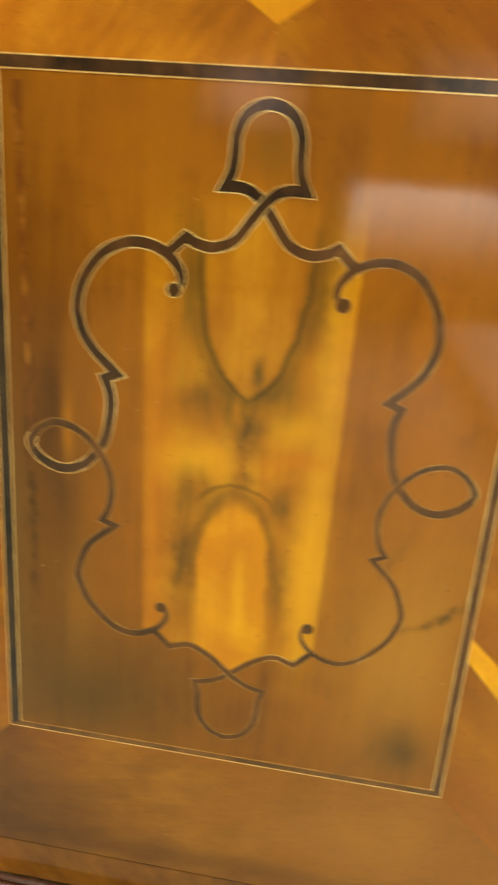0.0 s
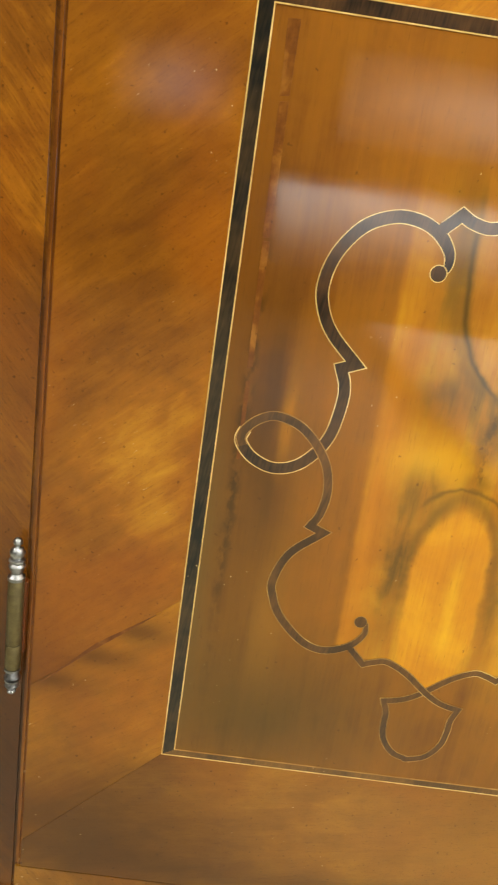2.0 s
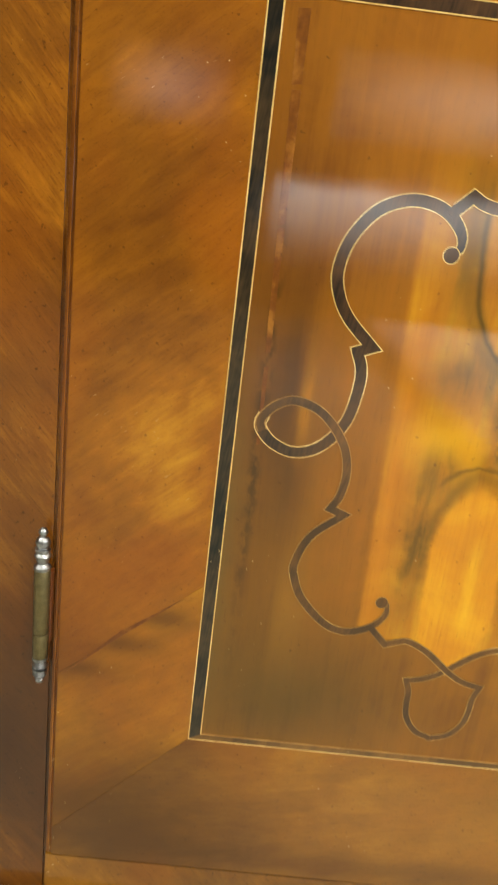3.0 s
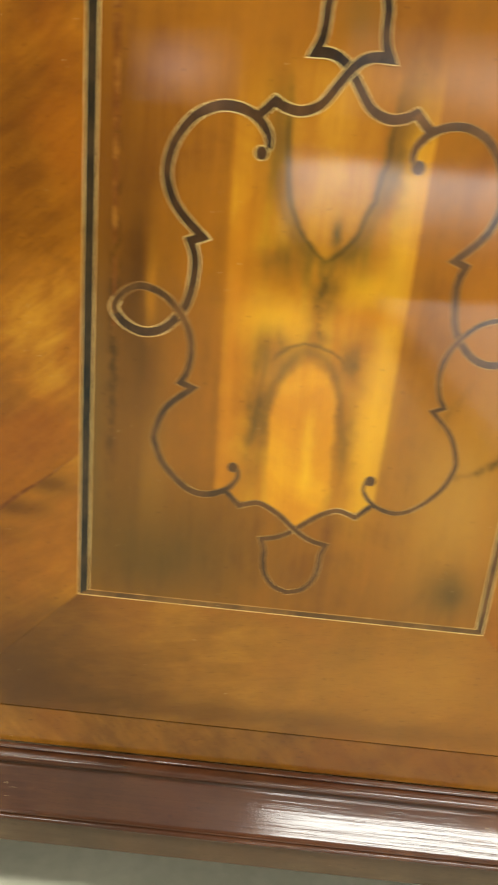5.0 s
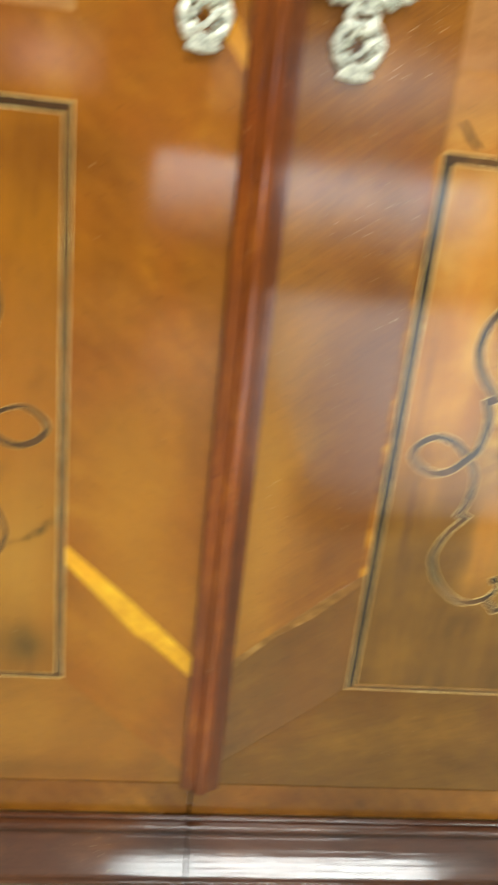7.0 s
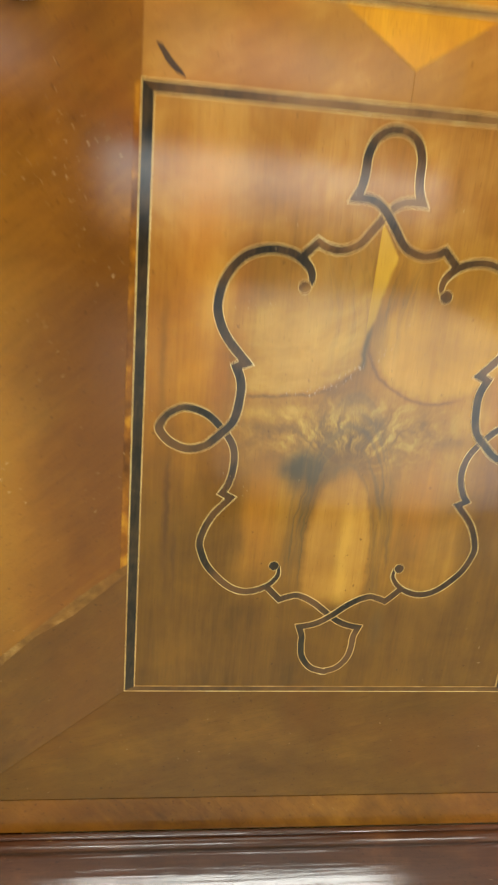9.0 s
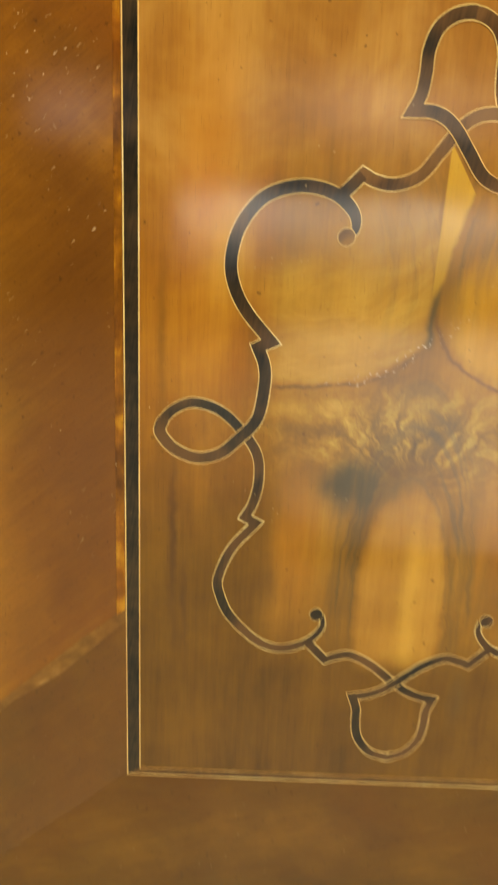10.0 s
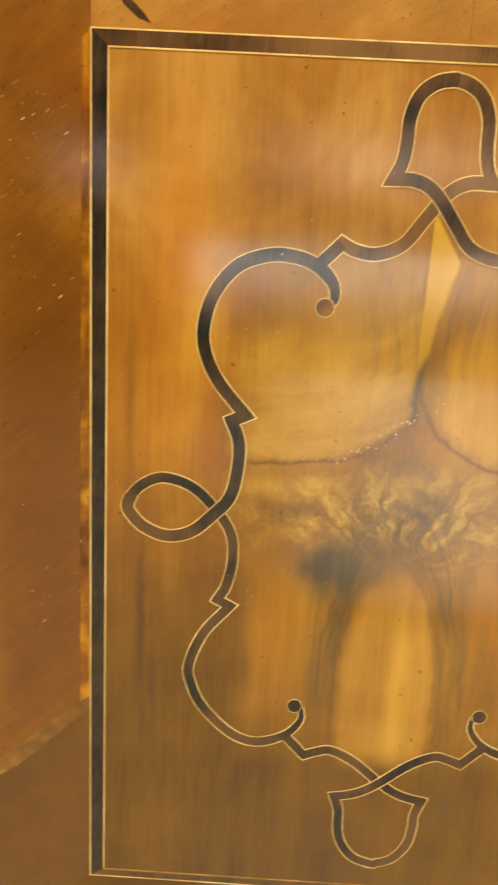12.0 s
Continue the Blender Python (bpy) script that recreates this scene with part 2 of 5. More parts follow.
    # arch line over the flame
    r0, r1 = g.m("DIVIDE", g.add(u, 0.003), 0.036), g.m("DIVIDE", g.add(v, 0.048), 0.036)
    arch = g.m("SQRT", g.add(g.mul(r0, r0), g.mul(r1, r1)))
    colour = g.mix(g.mul(g.mul(g.bell(arch, 1.0, 0.045), g.step(v, -0.034, -0.018)), 0.6), colour, (0.075, 0.040, 0.006))
    # ragged seam between cup and flame
    ragged = g.step(g.noise(grain_coords(g, 0.0, 120.0, 60.0), 1.0, 3.0, 0.6), 0.42, 0.60)
    seam = g.mul(g.bell(g.add(u, -0.001), 0.0, 0.0030), g.mul(g.step(v, -0.012, 0.0), g.step(v, 0.062, 0.050)))
    colour = g.mix(g.mul(g.mul(seam, ragged), 0.75), colour, (0.060, 0.036, 0.006))
    stub = g.mul(g.bell(u, 0.0055, 0.0036), g.bell(v, 0.076, 0.0110))
    colour = g.mix(g.mul(stub, 0.85), colour, (0.050, 0.040, 0.009))
    gap = g.mul(g.bell(g.add(u0, 0.1645, g.mul(wob, 0.006)), 0.0, 0.0040), g.bell(v, 0.0, 0.14))
    colour = g.mix(g.mul(g.mul(gap, ragged), 0.75), colour, (0.030, 0.013, 0.002))
    # dark veins by the lock side
    for vu, vv, slope, long, wide, force in ((0.146, -0.106, 0.35, 0.016, 0.0032, 0.75), (0.166, -0.094, 0.80, 0.012, 0.0055, 0.85), (0.118, -0.055, 1.6, 0.010, 0.010, 0.40)):
        along = g.add(v, -vv, g.mul(g.add(u, -vu), -slope))
        colour = g.mix(g.mul(g.mul(g.bell(along, 0.0, wide), g.bell(u, vu, long)), g.mul(g.add(0.4, g.mul(ragged, 0.6)), force)), colour, (0.050, 0.030, 0.006))
    pores = g.step(g.noise(grain_coords(g, 0.0, 1000.0, 60.0), 1.0, 2.0, 0.6), 0.60, 0.74)
    colour = g.mix(g.mul(pores, 0.30), colour, (0.075, 0.028, 0.003))
    specks = g.step(g.noise(p, 190.0, 2.0, 0.5), 0.70, 0.74)
    colour = g.mix(g.mul(specks, 0.55), colour, (0.070, 0.026, 0.003))
    return varnish(g, colour, fine, gloss=0.032)


def burl_panel_wood(name, centre, half):
    """Knotty veneer: a flame below, rays of burl over it, two pale lobes that meet at a dark fork, a yellow wedge on top."""
    g = Graph(name)
    p = g.object_coords()
    x, _, z = g.xyz(p)
    wob = g.add(g.noise(p, 24.0, 3.0, 0.55), -0.5)
    wob2 = g.add(g.noise(p, 90.0, 3.0, 0.6), -0.5)
    u0, v0 = g.add(x, -centre[0]), g.add(z, -centre[1])
    u = g.add(u0, g.mul(wob, 0.012), g.mul(wob2, 0.003))
    v = g.add(v0, g.mul(wob2, 0.005), g.mul(wob, -0.010))
    bands = g.noise(grain_coords(g, 1.0, 24.0, 1.6), 1.0, 4.0, 0.6, 0.6)
    fine = g.noise(grain_coords(g, 0.0, 420.0, 15.0), 1.0, 3.0, 0.65, 0.2)
    cloud = g.noise(p, 13.0, 4.0, 0.58, 0.4)
    mottle = g.noise(grain_coords(g, 0.0, 85.0, 14.0), 1.0, 4.0, 0.6, 0.4)
    tone = g.add(g.mul(bands, 0.60), g.mul(fine, 0.24), g.mul(cloud, 0.68), g.mul(mottle, 0.34), -0.43)
    umber, gold, grey = (0.085, 0.036, 0.007), (0.62, 0.355, 0.042), (0.085, 0.056, 0.020)
    outer = g.ramp(tone, (0.20, (0.145, 0.050, 0.0045)), (0.50, (0.275, 0.102, 0.007)), (0.80, (0.42, 0.180, 0.011)))
    lowdown = g.step(g.add(v, g.mul(wob, 0.08)), 0.06, -0.10)
    fair = g.mul(g.step(g.add(v, g.mul(wob, 0.10)), 0.08, 0.20), g.add(0.25, g.mul(g.step(cloud, 0.40, 0.62), 0.45)))
    outer = g.mix(fair, outer, g.ramp(tone, (0.25, (0.26, 0.118, 0.020)), (0.75, (0.47, 0.250, 0.052))))
    outer = g.mix(g.mul(lowdown, 0.92), outer, g.ramp(tone, (0.25, (0.068, 0.030, 0.0022)), (0.75, (0.170, 0.076, 0.0040))))
    inner = g.ramp(tone, (0.18, (0.140, 0.060, 0.007)), (0.50, (0.265, 0.120, 0.010)), (0.80, (0.40, 0.200, 0.018)))
    flame = g.ramp(tone, (0.15, (0.26, 0.115, 0.012)), (0.50, (0.395, 0.190, 0.022)), (0.88, (0.54, 0.305, 0.040)))
    side = g.mul(g.step(u, -half - 0.012, -half + 0.008), g.step(u, half + 0.012, half - 0.008))
    tall = g.mul(g.step(v, -0.180, -0.130), g.step(v, 0.20, 0.145))
    colour = g.mix(g.mul(g.mul(side, tall), 0.9), outer, inner)
    # fan lines that bend up and outwards from the fork
    bent = g.add(g.m("ABSOLUTE", g.add(u, 0.0125)), g.mul(g.mul(g.add(v, -0.095), g.add(v, -0.095)), -4.0))
    fan = g.step(g.noise(g.vec(g.mul(bent, 130.0), 0.0, g.mul(v, 7.0)), 1.0, 3.0, 0.6, 0.4), 0.46, 0.70)
    where = g.mul(g.bell(v, 0.118, 0.040), g.bell(u, -0.0125, 0.040))
    colour = g.mix(g.mul(g.mul(fan, where), 0.75), colour, grey)
    # pale lobes either side of the fork
    t = g.m("MAXIMUM", g.m("DIVIDE", g.add(u, 0.085), 0.0725), 0.0)
    arc = g.add(v, -0.0335, g.mul(g.mul(t, t), -0.028))
    left = g.mul(g.step(u, -0.130, -0.095), g.step(u, -0.0115, -0.0135))
    ripple = g.noise(g.vec(g.mul(u, 26.0), 0.0, g.mul(arc, 55.0)), 1.0, 4.0, 0.6, 0.9)
    pale = g.ramp(g.add(g.mul(ripple, 0.8), g.mul(cloud, 0.5), g.mul(fine, 0.15), -0.22), (0.25, (0.26, 0.125, 0.014)), (0.5, (0.43, 0.235, 0.030)), (0.75, (0.58, 0.360, 0.055)))
    lobe = g.mul(g.mul(g.step(g.add(arc, g.mul(wob, 0.010)), -0.002, 0.006), g.step(arc, 0.105, 0.045)), left)
    colour = g.mix(g.mul(lobe, 0.62), colour, pale)
    q, r = g.m("DIVIDE", g.add(u, -0.054), 0.061), g.m("DIVIDE", g.add(v, -0.084), 0.048)
    round_ = g.m("SQRT", g.add(g.mul(q, q), g.mul(r, r)))
    colour = g.mix(g.mul(g.mul(g.step(g.add(round_, g.mul(wob, 0.15)), 1.04, 0.86), g.step(g.add(r, g.mul(wob, 0.8)), 0.95, 0.10)), 0.60), colour, g.ramp(tone, (0.2, (0.32, 0.145, 0.010)), (0.5, (0.47, 0.240, 0.016)), (0.8, gold)))
    # rays of burl
    du, dv = g.add(u, 0.0143, g.mul(wob, 0.03)), g.add(v, 0.034, g.mul(wob2, 0.012))
    theta = g.m("ARCTAN2", du, dv)
    far = g.m("SQRT", g.add(g.mul(du, du), g.mul(dv, dv)))
    rays = g.noise(g.vec(g.mul(theta, 6.0), g.mul(u, 22.0), g.mul(far, 44.0)), 1.0, 5.0, 0.68, 0.25)
    burl = g.mul(g.mul(g.step(g.mul(arc, -1.0), -0.002, 0.004), g.bell(v, 0.004, 0.027)), g.bell(u, -0.0143, 0.085))
    pattern = g.ramp(g.add(g.mul(rays, 0.85), g.mul(cloud, 0.30), -0.07), (0.36, (0.065, 0.040, 0.009)), (0.45, (0.16, 0.085, 0.011)), (0.54, (0.34, 0.195, 0.022)), (0.66, (0.60, 0.40, 0.056)))
    colour = g.mix(g.mul(burl, 0.85), colour, pattern)
    # flame oval with contour lines round it
    below = g.step(v, -0.14, -0.25)
    ou = g.m("DIVIDE", g.add(u, 0.0125), g.mul(g.add(1.0, g.mul(below, -0.25)), 0.0310))
    ov = g.m("DIVIDE", g.add(v, 0.130), 0.101)
    e = g.m("SQRT", g.add(g.mul(ou, ou), g.mul(ov, ov)))
    rings = g.step(g.noise(g.vec(g.mul(e, 8.0), g.mul(u, 9.0), g.mul(v, 12.0)), 1.0, 4.0, 0.6, 0.6), 0.42, 0.70)
    around = g.mul(g.mul(g.step(e, 0.96, 1.05), g.step(e, 2.1, 1.25)), g.step(v, -0.19, -0.10))
    colour = g.mix(g.mul(g.mul(rings, around), 0.75), colour, grey)
    colour = g.mix(g.mul(g.mul(g.bell(e, 1.10, 0.10), g.step(v, -0.19, -0.05)), 0.30), colour, umber)
    colour = g.mix(g.mul(g.mul(g.step(e, 1.14, 0.84), g.step(v, -0.176, -0.152)), 0.9), colour, flame)
    colour = g.mix(g.mul(g.mul(g.step(e, 1.0, 0.9), g.mul(g.bell(u, -0.004, 0.006), g.mul(g.step(v, -0.05, -0.09), g.step(v, -0.176, -0.152)))), 0.5), colour, gold)
    # fork: thin worn line to one side, thick brown one to the other, short stem
    colour = g.mix(g.mul(g.mul(g.bell(arc, -0.001, 0.0013), left), g.mul(g.step(mottle, 0.35, 0.60), 0.75)), colour, umber)
    colour = g.mix(g.mul(g.mul(g.bell(round_, 1.04, 0.024), g.mul(g.step(r, 0.15, -0.25), g.step(q, 0.55, 0.1))), 0.75), colour, (0.12, 0.046, 0.008))
    stem = g.mul(g.bell(u, -0.0125, 0.0022), g.mul(g.step(v, 0.058, 0.064), g.step(v, 0.115, 0.085)))
    colour = g.mix(g.mul(stem, 0.9), colour, (0.060, 0.044, 0.016))
    colour = g.mix(g.mul(g.mul(fan, where), 0.45), colour, grey)
    # yellow wedge
    edge = g.step(g.add(u0, g.mul(v0, -0.022)), -0.0158, -0.0150)
    slant = g.step(g.add(u, g.mul(g.add(v, -0.10), -0.34)), -0.0090, -0.0125)
    wedge = g.mul(g.mul(edge, slant), g.step(v0, 0.085, 0.10))
    wedge = g.mul(wedge, g.step(g.add(v0, g.mul(g.add(u0, 0.0150), 1.6)), 0.1850, 0.1835))
    colour = g.mix(g.mul(wedge, 0.85), colour, g.ramp(tone, (0.2, (0.42, 0.215, 0.015)), (0.7, (0.60, 0.36, 0.028))))
    # dark knots and a yellow patch
    ragged = g.add(0.35, g.mul(g.step(g.add(g.mul(bands, 0.6), g.mul(g.noise(grain_coords(g, 0.0, 110.0, 6.0), 1.0, 4.0, 0.65), 0.4)), 0.40, 0.58), 0.75))
    for su, sv, sa, sb, force, shade in ((-0.047, -0.037, 0.019, 0.014, 0.85, (0.042, 0.040, 0.020)), (-0.030, -0.030, 0.020, 0.008, 0.65, (0.070, 0.050, 0.020)), (-0.036, 0.130, 0.026, 0.040, 0.50, (0.30, 0.170, 0.045)), (-0.058, -0.032, 0.030, 0.011, 0.85, (0.050, 0.038, 0.012)), (-0.046, -0.022, 0.016, 0.008, 0.8, (0.042, 0.036, 0.013)), (-0.052, -0.085, 0.009, 0.045, 0.50, grey), (-0.030, -0.036, 0.016, 0.006, 0.6, grey), (-0.090, 0.006, 0.018, 0.0045, 0.85, umber),
                                         (-0.030, 0.041, 0.014, 0.0050, 0.75, umber), (0.062, -0.002, 0.026, 0.007, 0.7, umber), (-0.104, -0.100, 0.006, 0.026, 0.6, umber),
                                         (0.037, -0.192, 0.006, 0.020, 0.55, grey), (0.030, -0.075, 0.007, 0.040, 0.35, grey), (-0.168, -0.075, 0.003, 0.06, 0.85, umber), (-0.160, -0.120, 0.0025, 0.04, 0.7, umber), (-0.100, 0.095, 0.022, 0.012, 0.45, gold), (-0.010, 0.092, 0.010, 0.030, 0.5, grey), (-0.178, 0.06, 0.003, 0.05, 0.4, umber),
                                         (-0.094, 0.0185, 0.020, 0.0055, 0.8, gold), (0.055, -0.065, 0.014, 0.045, 0.85, (0.54, 0.210, 0.010)), (-0.087, -0.072, 0.011, 0.05, 0.85, (0.52, 0.195, 0.009)), (-0.150, 0.16, 0.020, 0.06, 0.5, (0.42, 0.150, 0.007)),
                                         (-0.135, 0.11, 0.014, 0.03, 0.4, gold), (-0.020, 0.023, 0.014, 0.008, 0.5, gold)):
        colour = g.mix(g.mul(g.mul(g.bell(u, su, sa), g.bell(v, sv, sb)), g.mul(ragged, force)), colour, shade)
    # chips along the fork that have lost their finish
    chips = g.mul(g.step(g.noise(p, 420.0, 2.0, 0.6), 0.62, 0.66), g.mul(g.bell(arc, 0.001, 0.0035), g.bell(u, -0.03, 0.04)))
    colour = g.mix(g.mul(chips, 0.9), colour, (0.72, 0.58, 0.36))
    pores = g.step(g.noise(grain_coords(g, 0.0, 1000.0, 60.0), 1.0, 2.0, 0.6), 0.60, 0.74)
    colour = g.mix(g.mul(pores, 0.30), colour, (0.07, 0.025, 0.003))
    specks = g.step(g.noise(p, 190.0, 2.0, 0.5), 0.70, 0.74)
    colour = g.mix(g.mul(specks, 0.6), colour, (0.06, 0.024, 0.003))
    return varnish(g, colour, fine, gloss=0.085, coat=0.8)


def band_wood(name, dark, mid, fade=None):
    g = Graph(name)
    n = g.noise(g.object_coords(), 26.0, 3.0, 0.6)
    fine = g.noise(grain_coords(g, 8.0, 700.0, 60.0), 1.0, 2.0)
    colour = g.ramp(g.add(g.mul(n, 0.8), g.mul(fine, 0.3), -0.05), (0.38, dark), (0.66, mid))
    if fade:
        worn = g.step(g.add(g.noise(g.object_coords(), 15.0, 2.0), g.mul(fine, 0.10)), 0.44, 0.66)
        colour = g.mix(g.mul(worn, 0.9), colour, fade)
    return varnish(g, colour, fine, 0.4, 0.75)


def plain(name, colour, rough, metal=0.0, vary=0.25, scale=30.0, bump=0.0, coat=0.0, coat_rough=0.1):
    g = Graph(name)
    n = g.add(g.mul(g.noise(g.object_coords(), scale, 4.0), 0.6), g.mul(g.noise(g.object_coords(), scale * 12, 2.0), 0.4))
    low = tuple(c * (1 - vary) for c in colour)
    high = tuple(min(1.0, c * (1 + vary)) for c in colour)
    col = g.ramp(n, (0.35, low), (0.65, high))
    normal = g.bump(n, bump, 0.002) if bump else None
    return g.finish(col, rough, metal, coat, coat_rough, normal)


